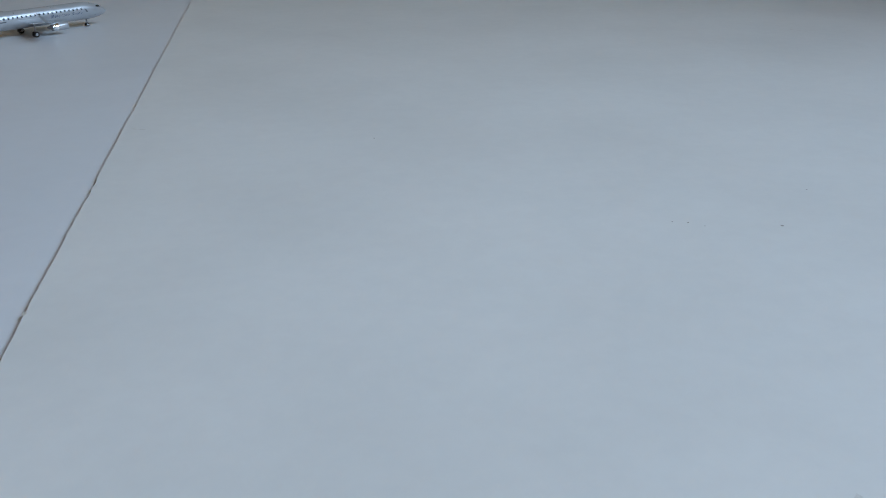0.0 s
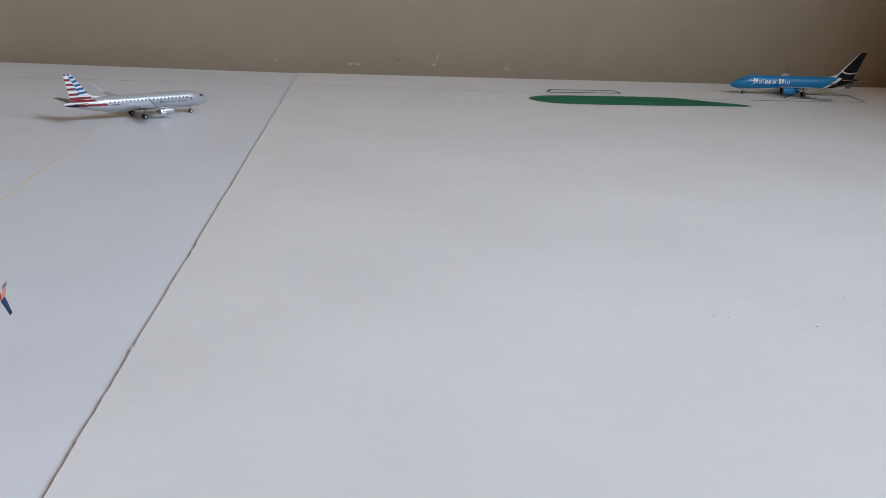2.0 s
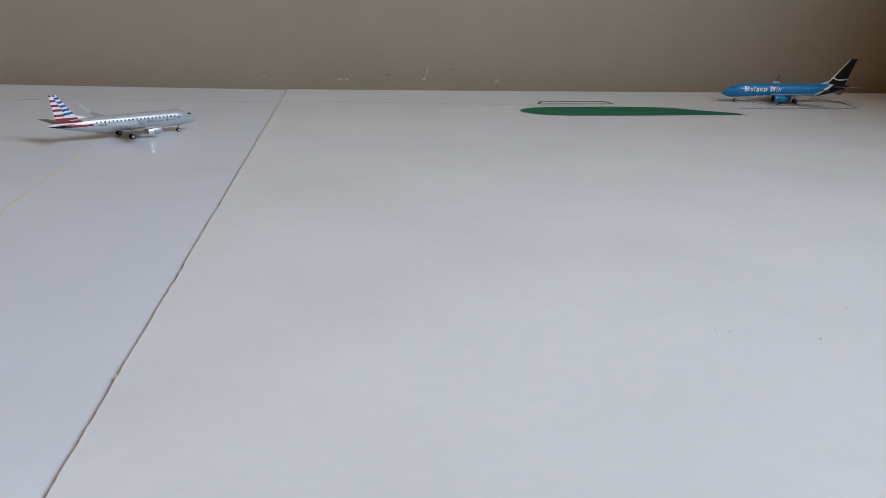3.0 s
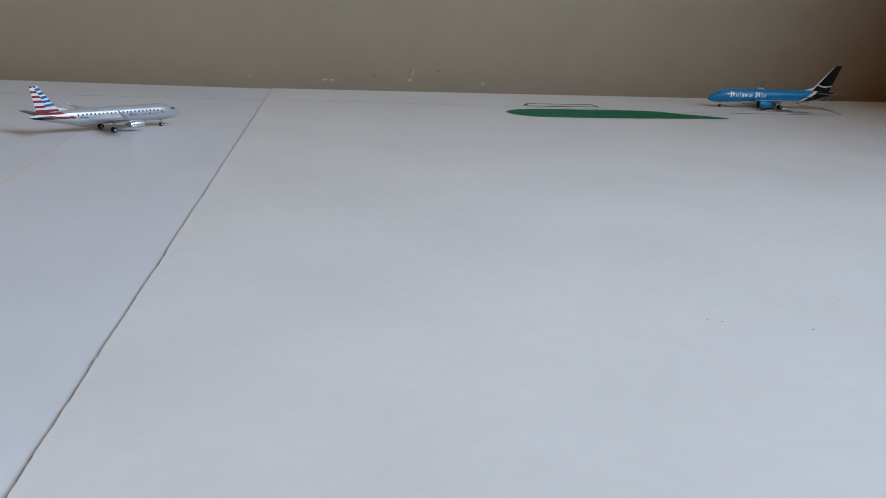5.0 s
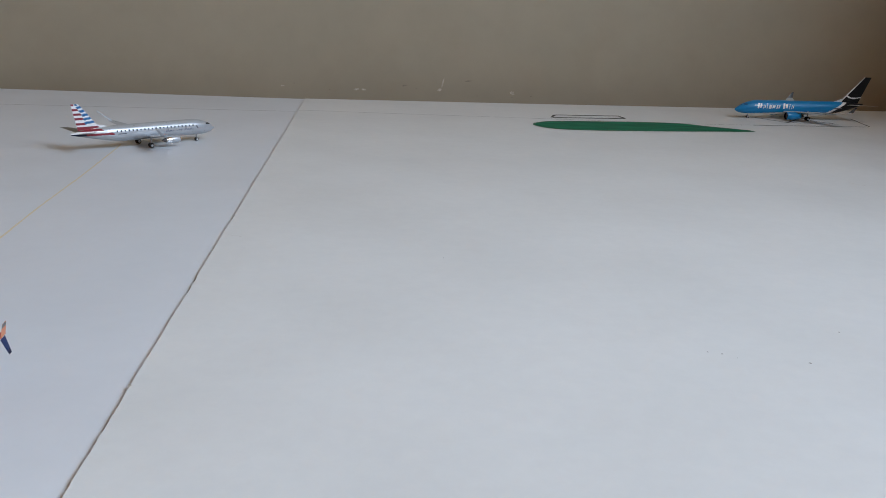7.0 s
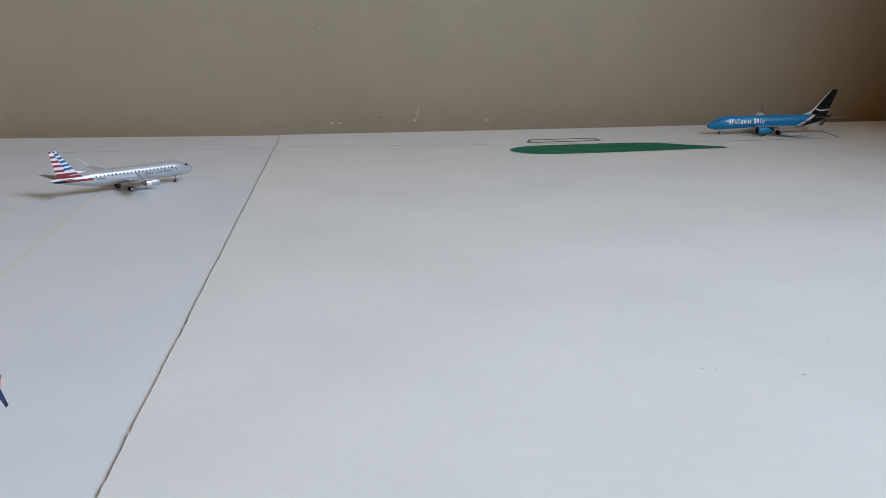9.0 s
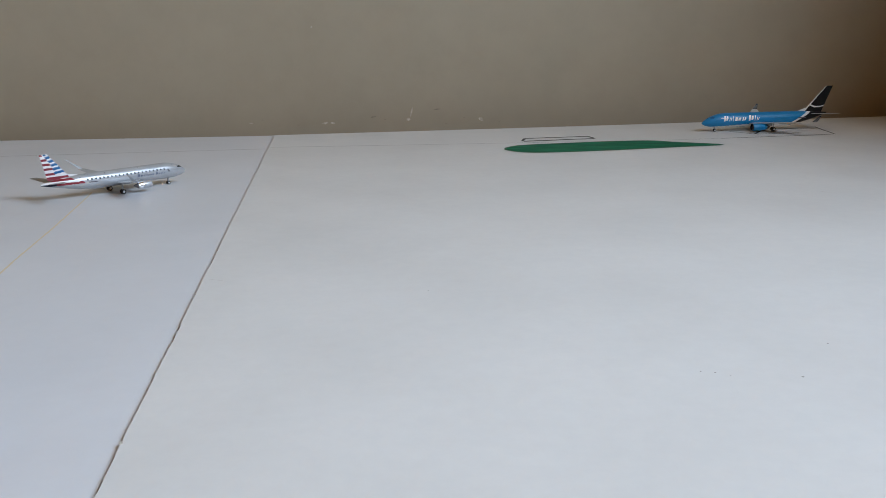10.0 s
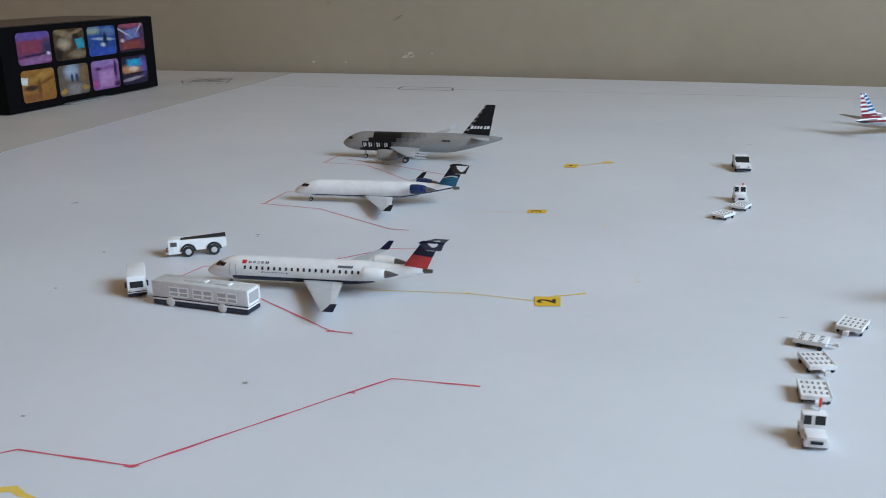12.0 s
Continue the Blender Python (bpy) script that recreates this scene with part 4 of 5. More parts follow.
# -- twin jet family shared by the blue cargo jet and the colourful short one
def narrow_body(p, shift, sink, plug, coat, hull_mats, wing_mats, engine_mats, fin_mats, fin_choose, split, winglet_mats, dorsal):
    a, b = plug
    L = 38.0 - a - b
    h = Hull(L, 3.76, 4.0, 3.55 - sink, 6.6, L - 12.2, 2.80 - sink, 4.9 - 1.2 * sink, 0.09)
    hull_mesh(p, h, hull_mats, coat)
    cockpit(p, h, 1.45, 3.0, 4.10 - sink, 4.55 - sink, 0.45, M_DARK_GLASS if split else M_DEEPBLUE)
    dx = shift - a
    aft, rise, reach = (0.8, 0.42, 16.7) if split else (1.2, 0.0, 17.0)
    root, tip = (12.4 + dx, 1.3, 2.55 - sink, 7.6), (21.6 + aft + dx, reach, 4.25 + rise - 1.5 * sink, 1.65)

    def wing_choose(t, c):
        return 1 if t > 0.955 else 0
    for s, w in zip((1, -1), two_wings(p, root, tip, wing_mats, wing_choose, bend=0.35, ns=24)):
        if split:
            tall = winglet(w, "winglet", (21.7 + aft + dx, reach - 0.05, 4.58 + rise - 1.5 * sink, 1.5), (23.4 + aft + dx, reach + 0.7, 6.5 + rise - 1.5 * sink, 1.1), s, winglet_mats[:2] + [M_GREYWING], lambda t, c: 1 if t > 0.66 else 0, "orange winglet with a grey tip and pale inner face")
            for f in tall.data.polygons:
                if f.normal.y * s < -0.5 and f.center.z > (4.75 + rise - 1.5 * sink) * K:
                    f.material_index = 2
            winglet(w, "lower_winglet", (21.9 + aft + dx, reach - 0.05, 4.50 + rise - 1.5 * sink, 1.3), (24.1 + aft + dx, reach + 1.15, 3.75 + rise - 1.5 * sink, 0.7), s, winglet_mats[2:], lambda t, c: 1 if t > 0.8 else 0, "blue lower winglet with a dark tip")
        else:
            winglet(w, "winglet", (21.7 + aft + dx, 16.95, 4.58 - 1.5 * sink, 1.6), (23.3 + aft + dx, 17.7, 6.2 - 1.5 * sink, 0.50), s, winglet_mats[:2], lambda t, c: 1 if t > 0.8 else 0)
        flap_lines(p, root, tip, 0.06, s)
        engine(p, 11.9 + dx, s * 4.83, 1.75 - 0.7 * sink, 4.3, 2.15, engine_mats, (14.2 + dx, 17.5 + dx, s * 4.83, 2.75 - sink, 0.4), "", 0.28)
        gear(p, "main_gear", 19.4 + dx, s * 2.85, 2.6, 0.56, 0.42, 0.86)
        for k, yy in enumerate((6.2, 9.2, 11.6)):
            bm = bmesh.new()
            t = yy / 17.0
            x0 = 12.4 + dx + 9.2 * t + (7.6 - 5.95 * t) * 0.62
            z0 = 2.38 - sink + (1.7 + rise - 0.5 * sink) * t
            add_tube(bm, [(-(x0 + u) * K, s * yy * K, (z0 - 0.05 * u) * K, q * K, q * K) for u, q in ((0, 0.05), (0.7, 0.18), (1.5, 0.18), (2.4, 0.04))], n=10)
            part("flap_fairing", bm, wing_mats[1], p, smooth=True)
    gear(p, "nose_gear", 4.0, 0, 2.2, 0.40, 0.28, 0.50)
    off = L - 38.0
    panel("tail_fin", p, (30.4 + off, 0, 5.0 - sink, 6.0), (37.4 + off, 0, 12.5 - sink, 2.1), fin_mats, fin_choose, 0.08, (0, 1, 0), 0, "", 80, 60)
    panel("dorsal_fin", p, (28.2 + off, 0, 5.2 - sink, 4.6), (31.4 + off, 0, 6.3 - sink, 2.4), [dorsal], None, 0.05, (0, 1, 0))
    two_stabilizers(p, (32.4 + off, 0.5, 4.9 - 1.6 * sink, 4.0), (36.9 + off, 7.5, 5.7 - 2.2 * sink, 1.5), [M_LIGHTWING])
    return h


def cargo_jet_blue(x, y, heading):
    p = plane_at(x, y, heading, "bright blue diecast cargo jet model with a black tail", size=1.085)

    def coat(xx, zr, side):
        edge = 28.4 + 3.6 * zr
        if xx > edge + 1.25:
            return 2
        if xx > edge:
            return 1
        if zr < -0.62 - 0.3 * max(0.0, 1 - xx / 12):
            return 1
        return 0

    def fin(t, c):
        if c < 0.09 or abs(t - 0.21 - 0.30 * (c - 0.62) ** 2) < 0.022:
            return 1
        return 0
    h = narrow_body(p, 1.0, 0.35, (0, 0), coat, [M_BLUE, M_WHITE, M_BLACK], [M_LIGHTWING, M_LIGHTWING], [M_BLUE, M_NAVY], [M_BLACK, M_WHITE], fin, False, [M_CHARCOAL, M_NAVY], M_WHITE)
    for s in (1, -1):
        name_bars(p, h, 5.8, 16.8, 3.05, 4.50, s, CARGO_BARS, M_WHITE, "white printed bar of a name", 0.25, 0.30)
        print_part("registration_bar", p, h, [(28.5, 31.0, 3.25, 3.55, s)], M_GREYPRINT, "small grey printed bar")
    print_part("white_sweep", p, h, [(5.0, 7.4, 3.85, 4.0, s) for s in (1, -1)], M_WHITE, "thin white sweep print")
    return p


def short_jet_bold(x, y, heading):
    p = plane_at(x, y, heading, "short diecast jet model, bold blue with red belly and orange tail", size=1.0)

    def coat(xx, zr, side):
        if xx > 31.5:
            return 0
        if xx > max(29.0, 28.0 - 1.4 * zr):
            return 3
        if zr < -0.30 + max(0.0, (xx - 21.0) * 0.15):
            return 1 if zr < -0.42 + max(0.0, (xx - 21.0) * 0.13) else 2
        if xx > 28.2 - 1.4 * zr:
            return 3
        return 0

    def fin(t, c):
        return 1 if c > 0.93 and t > 0.38 else (0 if t < 0.94 else 2)
    h = narrow_body(p, 0.1, 0.45, (2.0, 2.9), coat, [M_BOLDBLUE, M_RED, M_ORANGE, M_ORANGE], [M_GREYWING, M_RED], [M_BOLDBLUE, M_CHROME], [M_ORANGE, M_RED, M_BOLDBLUE], fin, True, [M_ORANGE, M_CHARCOAL, M_ROYAL, M_NAVY], M_ORANGE)
    window_row(p, h, 6.2, 25.0, 0.82, 3.70)
    for xx in (6.8, 15.5, 26.2):
        bm = bmesh.new()
        bm.faces.new([bm.verts.new(h.point(xx + u, v, 0.04)) for u, v in ((0, -0.30), (0, 0.30), (0.14, 0.30), (0.14, -0.30))])
        part("roof_print", bm, M_LINE, p, "thin pale printed line across the roof")
    return p


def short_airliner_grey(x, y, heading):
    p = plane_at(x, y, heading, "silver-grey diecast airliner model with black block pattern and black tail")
    h = Hull(34.6, 3.95, 4.1, 3.65, 5.3, 22.6, 3.2, 4.9, 0.12)

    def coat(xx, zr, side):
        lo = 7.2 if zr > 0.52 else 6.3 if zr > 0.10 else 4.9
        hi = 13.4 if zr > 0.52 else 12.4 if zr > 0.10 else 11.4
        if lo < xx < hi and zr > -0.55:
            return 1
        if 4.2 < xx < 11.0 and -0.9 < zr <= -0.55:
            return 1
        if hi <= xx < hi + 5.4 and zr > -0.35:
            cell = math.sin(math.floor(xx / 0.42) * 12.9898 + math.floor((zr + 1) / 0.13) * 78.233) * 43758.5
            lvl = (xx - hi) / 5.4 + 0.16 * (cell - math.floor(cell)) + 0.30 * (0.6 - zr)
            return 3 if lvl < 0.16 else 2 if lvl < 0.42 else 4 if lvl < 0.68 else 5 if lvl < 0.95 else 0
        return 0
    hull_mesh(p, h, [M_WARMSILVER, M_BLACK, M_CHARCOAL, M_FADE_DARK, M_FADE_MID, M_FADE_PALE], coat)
    cockpit(p, h, 1.3, 2.5, 4.15, 4.60)
    for s in (1, -1):
        name_bars(p, h, 5.2, 11.0, 2.72, 3.68, s, BLOCK_BARS, M_WHITE, "white printed bar of a name", 0.0, 0.42)
        print_part("door_outline", p, h, [(27.2, 27.3, 2.9, 4.9, s), (28.4, 28.5, 2.9, 4.9, s), (27.2, 28.5, 4.85, 4.95, s), (27.2, 28.5, 2.9, 3.0, s)], M_LINE, "thin printed door outline")
        print_part("door_outline", p, h, [(3.6, 3.7, 2.4, 4.6, s), (4.5, 4.6, 2.4, 4.6, s)], M_LINE, "thin printed door outline")
        print_part("registration_bar", p, h, [(22.2, 24.0, 4.25, 4.5, s)], M_BLACK, "small black printed bar")
    root, tip = (10.6, 1.4, 2.7, 6.9), (18.9, 16.6, 3.55, 1.5)
    for s, w in zip((1, -1), two_wings(p, root, tip, [M_GREYWING], bend=0.3)):
        winglet(w, "wing_fence", (19.0, 16.55, 3.85, 1.5), (20.3, 16.9, 5.1, 0.5), s, [M_LIGHTWING])
        engine(p, 9.6, s * 5.75, 1.85, 4.3, 2.35, [M_WARMSILVER, M_CHROME], (12.2, 15.4, s * 5.75, 2.95, 0.4), "dull silver-grey engine", 0.25)
        gear(p, "main_gear", 15.0, s * 3.8, 2.8, 0.58, 0.42, 0.90)
        for yy in (6.2, 9.8, 13.0):
            t = yy / 16.6
            x0 = 10.6 + 8.3 * t + (6.9 - 5.3 * t) * 0.62
            bm = bmesh.new()
            add_tube(bm, [(-(x0 + u) * K, s * yy * K, (2.55 + 0.55 * t - 0.05 * u) * K, q * K, q * K) for u, q in ((0, 0.05), (0.8, 0.22), (2.0, 0.22), (3.2, 0.05))], n=10)
            part("flap_fairing", bm, M_GREYWING, p, smooth=True)
    gear(p, "nose_gear", 5.0, 0, 2.4, 0.40, 0.28, 0.50)

    def fin(t, c):
        if 0.21 < t < 0.31 and 0.15 < c < 0.97:
            return 1 if (c - 0.15) / 0.82 * 6 % 1 < 0.66 else 0
        if c < 0.16 and math.floor(t * 14) % 2 == 0:
            return 2
        return 0
    panel("tail_fin", p, (26.0, 0, 5.4, 5.9), (31.2, 0, 11.76, 2.0), [M_BLACK, M_WHITE, M_WARMSILVER], fin, 0.08, (0, 1, 0), 0, "black fin with stepped edge and pale blocks", 42, 36)
    two_stabilizers(p, (28.0, 0.6, 5.0, 3.9), (31.6, 6.2, 5.5, 1.4), [M_LIGHTWING])
    return p


def tail_engine_jet(x, y, heading, label, blue, size=1.0):
    """Regional jet with rear engines and a T-tail; blue: the one with blue engines, else with windows and a red and navy fin."""
    p = plane_at(x, y, heading, label, size=size)
    h = Hull(29.9, 3.1, 3.2, 2.50, 5.0, 19.5, 1.85, 3.1, 0.12)
    if blue:
        def coat(xx, zr, side):
            line = -0.62 + max(0.0, (xx - 20.0) / 9.0) * 1.05
            return 1 if abs(zr - line) < 0.07 and xx > 3.5 else (2 if zr < line - 0.05 and xx > 14 and xx < 23 else 0)
        mats = [M_WHITE, M_NAVY, M_GREYWING]
    else:
        def coat(xx, zr, side):
            return 1 if zr < -0.46 and 4.0 < xx < 23.0 else 0
        mats = [M_WHITE, M_NAVY]
    hull_mesh(p, h, mats, coat)
    cockpit(p, h, 1.45, 2.9, 2.85, 3.35, 0.6)
    if not blue:
        window_row(p, h, 5.8, 21.8, 0.80, 2.95, size=(0.28, 0.42))
        for s in (1, -1):
            name_bars(p, h, 6.4, 9.4, 3.42, 3.72, s, SERIF_BARS, M_NAVY, "navy printed bar of a name", 0.0, 0.45)
            print_part("red_emblem", p, h, [(5.5, 6.1, 3.40, 3.78, s)], M_RED, "small red emblem print")
            name_bars(p, h, 8.2, 12.0, 2.36, 2.54, s, SERIF_BARS * 2, M_GREYPRINT, "small grey printed bar of a name", 0.0, 0.4)
            print_part("registration_bar", p, h, [(18.4, 20.4, 3.40, 3.65, s)], M_GREYPRINT, "small grey printed bar")
            print_part("door_outline", p, h, [(3.7, 3.78, 1.6, 3.3, s), (4.6, 4.68, 1.6, 3.3, s)], M_LINE, "thin printed door outline")
    dark = M_NAVY if not blue else M_BLACK
    wa, ea = (0.3, 0.9) if blue else (0.6, 0.8)      # how far aft the wings and the engines sit
    root, tip = (12.9 + wa, 0.9, 1.45, 5.4), (19.3 + wa, 12.6, 1.65, 1.35)
    for s, w in zip((1, -1), two_wings(p, root, tip, [M_GREYWING, M_LIGHTWING], lambda t, c: 1 if c > 0.74 else 0, 0.10, 0.15)):
        winglet(w, "winglet", (19.4 + wa, 12.55, 1.80, 1.35), (20.7 + wa, 13.1, 3.0, 0.75), s, [dark], None, "dark winglet")
        engine(p, 21.3 + ea, s * 2.55, 3.3, 2.8, 1.75, [M_ROYAL if blue else M_WHITE, M_ROYAL if blue else M_WHITE], None, "blue rear engine" if blue else "white rear engine", 0.62)
        bm = bmesh.new()
        add_box(bm, -(24.0 + ea) * K, -(22.0 + ea) * K, min(s * 1.0, s * 1.8) * K, max(s * 1.0, s * 1.8) * K, 3.15 * K, 3.40 * K, 0, 0.08 * K)
        part("pylon", bm, M_WHITE, p)
        gear(p, "main_gear", 15.6 + wa, s * 1.9, 1.5, 0.44, 0.36, 0.5)
    gear(p, "nose_gear", 3.0, 0, 1.4, 0.32, 0.26, 0.42)
    bm = bmesh.new()
    add_tube(bm, [(-29.2 * K, 0, 3.1 * K, 0.34 * K, 0.34 * K), (-30.4 * K, 0, 3.12 * K, 0.24 * K, 0.24 * K)], n=16)
    part("tail_cone", bm, M_EXHAUST, p, "dark metal tail pipe", smooth=True)
    if blue:
        def fin(t, c):
            arc = 0.40 + 0.10 * math.sin(3.1 * c)
            if abs(t - arc) < 0.025 and c < 0.9:
                return 2
            if t < arc:
                return 1 if (t * 11 + c * 6) % 1 < 0.45 else 0
            return 0
        mats = [M_NAVY, M_TEAL, M_WHITE]
    else:
        def fin(t, c):
            return 1 if t < 0.56 - 0.10 * c else 0
        mats = [M_NAVY, M_RED]
    panel("tail_fin", p, (26.4, 0, 3.4, 3.3), (29.0, 0, 7.1 if blue else 6.75, 2.3), mats, fin, 0.10, (0, 1, 0), 0, "fin in dark and light blue" if blue else "fin in red and navy", 60, 44)
    top = 7.15 if blue else 6.8

    def edge(t, c):
        if blue:
            return 0 if ((c - 0.62) / 0.30) ** 2 + (t / 0.80) ** 2 < 1 else 1
        return 0 if ((c - 0.55) / 0.22) ** 2 + (t / 0.60) ** 2 < 1 else 1
    for s in (1, -1):
        panel("stabilizer", p, (28.65, 0, top, 3.6 if blue else 3.3), (30.2, s * (3.5 if blue else 2.6), top - (0.75 if blue else 0.2), 1.9), [M_LIGHTWING, dark], edge, 0.10, (0, 0, 1), 0, "", 40, 40)
    bm = bmesh.new()
    add_tube(bm, [(-(28.7 + u) * K, 0, top * K, q * K, q * K) for u, q in ((0, 0.04), (0.5, 0.26), (1.8, 0.28), (3.3, 0.08))], n=14)
    part("tail_bullet", bm, dark, p, smooth=True)
    return p


regional_jet_silver(-0.0380, -0.1250, 39.0)
cargo_jet_blue(0.3300, 0.0185, 182.5).location.z = LIFT
short_jet_bold(-0.0735, -0.4138, 93.6)
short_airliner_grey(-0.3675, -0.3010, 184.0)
tail_engine_jet(-0.3477, -0.3980, 187.0, "white diecast regional jet model with blue rear engines and tail", True, 0.957)
tail_engine_jet(-0.3234, -0.5071, 186.5, "white diecast regional jet model with red and navy tail", False, 0.965)


# ---- ground vehicles, in metres of the real ones, front towards +x ----
def veh(name, x, y, heading, label, category, group="", size=1.0):
    return thing(name, pose(x, y, 0, 0, 0, heading) @ Matrix.Scale(size, 4), label, category, group)


def kbox(bm, x0, x1, y0, y1, z0, z1, mat=0, bevel=0.0):
    return add_box(bm, x0 * K, x1 * K, y0 * K, y1 * K, z0 * K, z1 * K, mat, bevel * K)


def kpart(name, boxes, mat, parent, label=""):
    bm = bmesh.new()
    for b in boxes:
        kbox(bm, *b[:6], 0, b[6] if len(b) > 6 else 0.0)
    return part(name, bm, mat, parent, label, smooth=any(len(b) > 6 for b in boxes))


def wheels(v, spots, r, w, hub=M_HUB, tyre=M_TYRE, label="black wheel"):
    for x, y in spots:
        bm = bmesh.new()
        add_wheel(bm, x * K, y * K, r * K, r * K, w * K)
        wh = part("wheel", bm, tyre, v, label, smooth=True)
        bm = bmesh.new()
        add_wheel(bm, x * K, (y + math.copysign(w * 0.35, y)) * K, r * K, r * 0.55 * K, w * 0.5 * K, n=14)
        part("hub", bm, hub, wh, "", smooth=True)


def apron_bus(x, y, heading):
    v = veh("apron_bus", x, y, heading, "white model bus with cloudy grey windows and navy skirt", "model bus", size=1.035)
    kpart("skirt", [(-6.3, 6.3, -1.32, 1.32, 0.12, 0.80, 0.08)], M_NAVYPLASTIC, v, "dark navy lower body")
    kpart("stripe", [(-6.38, 6.38, -1.38, 1.38, 0.72, 0.92, 0.05)], M_PLASTIC, v, "white body stripe")
    kpart("pinstripe", [(-6.36, 6.36, -1.36, 1.36, 0.92, 1.02)], M_NAVYPLASTIC, v, "thin dark body line")
    kpart("body", [(-6.3, 6.3, -1.33, 1.33, 1.0, 2.95, 0.16)], M_CLOUDY, v, "cloudy translucent plastic body")
    for s in (-1, 1):
        for x0 in (-3.9, -2.6, -0.7, 0.6, 2.5, 3.8):
            kpart("window_frame", [(x0 - 0.10, x0 + 1.20, s * 1.345 - 0.03, s * 1.345 + 0.03, z, z + 0.14) for z in (1.25, 1.72, 2.30)] + [(x0 + u, x0 + u + 0.12, s * 1.345 - 0.03, s * 1.345 + 0.03, 1.25, 2.44) for u in (-0.10, 1.08)], M_PLASTIC, v, "white moulded window frame")
            kpart("side_window", [(x0, x0 + 1.1, s * 1.335 - 0.02, s * 1.335 + 0.02, 1.38, 2.31)], M_BUSGLASS, v)
    for s in (-1, 1):
        kpart("end_frame", [(s * 6.32 - 0.05, s * 6.32 + 0.05, -1.28, 1.28, 0.98, 1.30), (s * 6.32 - 0.05, s * 6.32 + 0.05, -1.28, 1.28, 2.55, 2.9), (s * 6.32 - 0.05, s * 6.32 + 0.05, -1.30, -1.02, 1.0, 2.9), (s * 6.32 - 0.05, s * 6.32 + 0.05, 1.02, 1.30, 1.0, 2.9)], M_PLASTIC, v, "white window frame at the end")
        kpart("end_window", [(s * 6.31 - 0.03, s * 6.31 + 0.03, -1.0, 1.0, 1.3, 2.55)], M_BUSGLASS, v)
    for x0 in (-2.5, 0.6):
        hatch = kpart("roof_hatch", [(x0, x0 + 2.9, -0.45, 0.35, 2.93, 3.06, 0.05)], M_CLOUDY, v)
        kpart("hatch_end", [(x0 + 2.5, x0 + 2.95, -0.47, 0.37, 2.94, 3.12, 0.05)], M_PLASTIC, hatch, "bright white hatch end")
    wheels(v, [(a, b) for a in (-3.9, 3.0) for b in (-1.24, 1.24)], 0.56, 0.40, M_CLOUDY, M_CLOUDY, "cloudy plastic wheel")
    return v


def box_truck(x, y, heading):
    v = veh("service_truck", x, y, heading, "small white model service truck with dark windscreen and navy bumper", "model truck")
    kpart("chassis", [(-2.9, 2.9, -1.05, 1.05, 0.25, 0.80, 0.08)], M_NAVYPLASTIC, v, "navy chassis")
    kpart("bumper", [(2.7, 3.02, -1.1, 1.1, 0.30, 0.75, 0.06)], M_NAVYPLASTIC, v, "navy bumper")
    kpart("body", [(-2.95, 2.9, -1.1, 1.1, 0.75, 2.72, 0.14)], M_PLASTIC, v, "white body")
    kpart("stripe", [(-2.98, 3.05, -1.13, 1.13, 0.62, 0.72)], M_PLASTIC, v, "thin white body line")
    kpart("windscreen", [(2.88, 2.95, -0.78, 0.78, 1.25, 2.05, 0.03)], M_DARK_GLASS, v, "dark windscreen")
    for s in (-1, 1):
        kpart("headlight", [(2.98, 3.06, s * 0.85 - 0.18, s * 0.85 + 0.18, 0.85, 1.02)], M_CHROME, v)
        kpart("mirror", [(2.2, 2.45, s * 1.28 - 0.10, s * 1.28 + 0.10, 1.2, 1.9, 0.04)], M_NAVYPLASTIC, v)
        kpart("side_window", [(1.5, 2.6, s * 1.11 - 0.02, s * 1.11 + 0.02, 1.45, 2.1)], M_DARK_GLASS, v)
    wheels(v, [(a, b) for a in (-1.9, 1.9) for b in (-0.95, 0.95)], 0.45, 0.35)
    return v


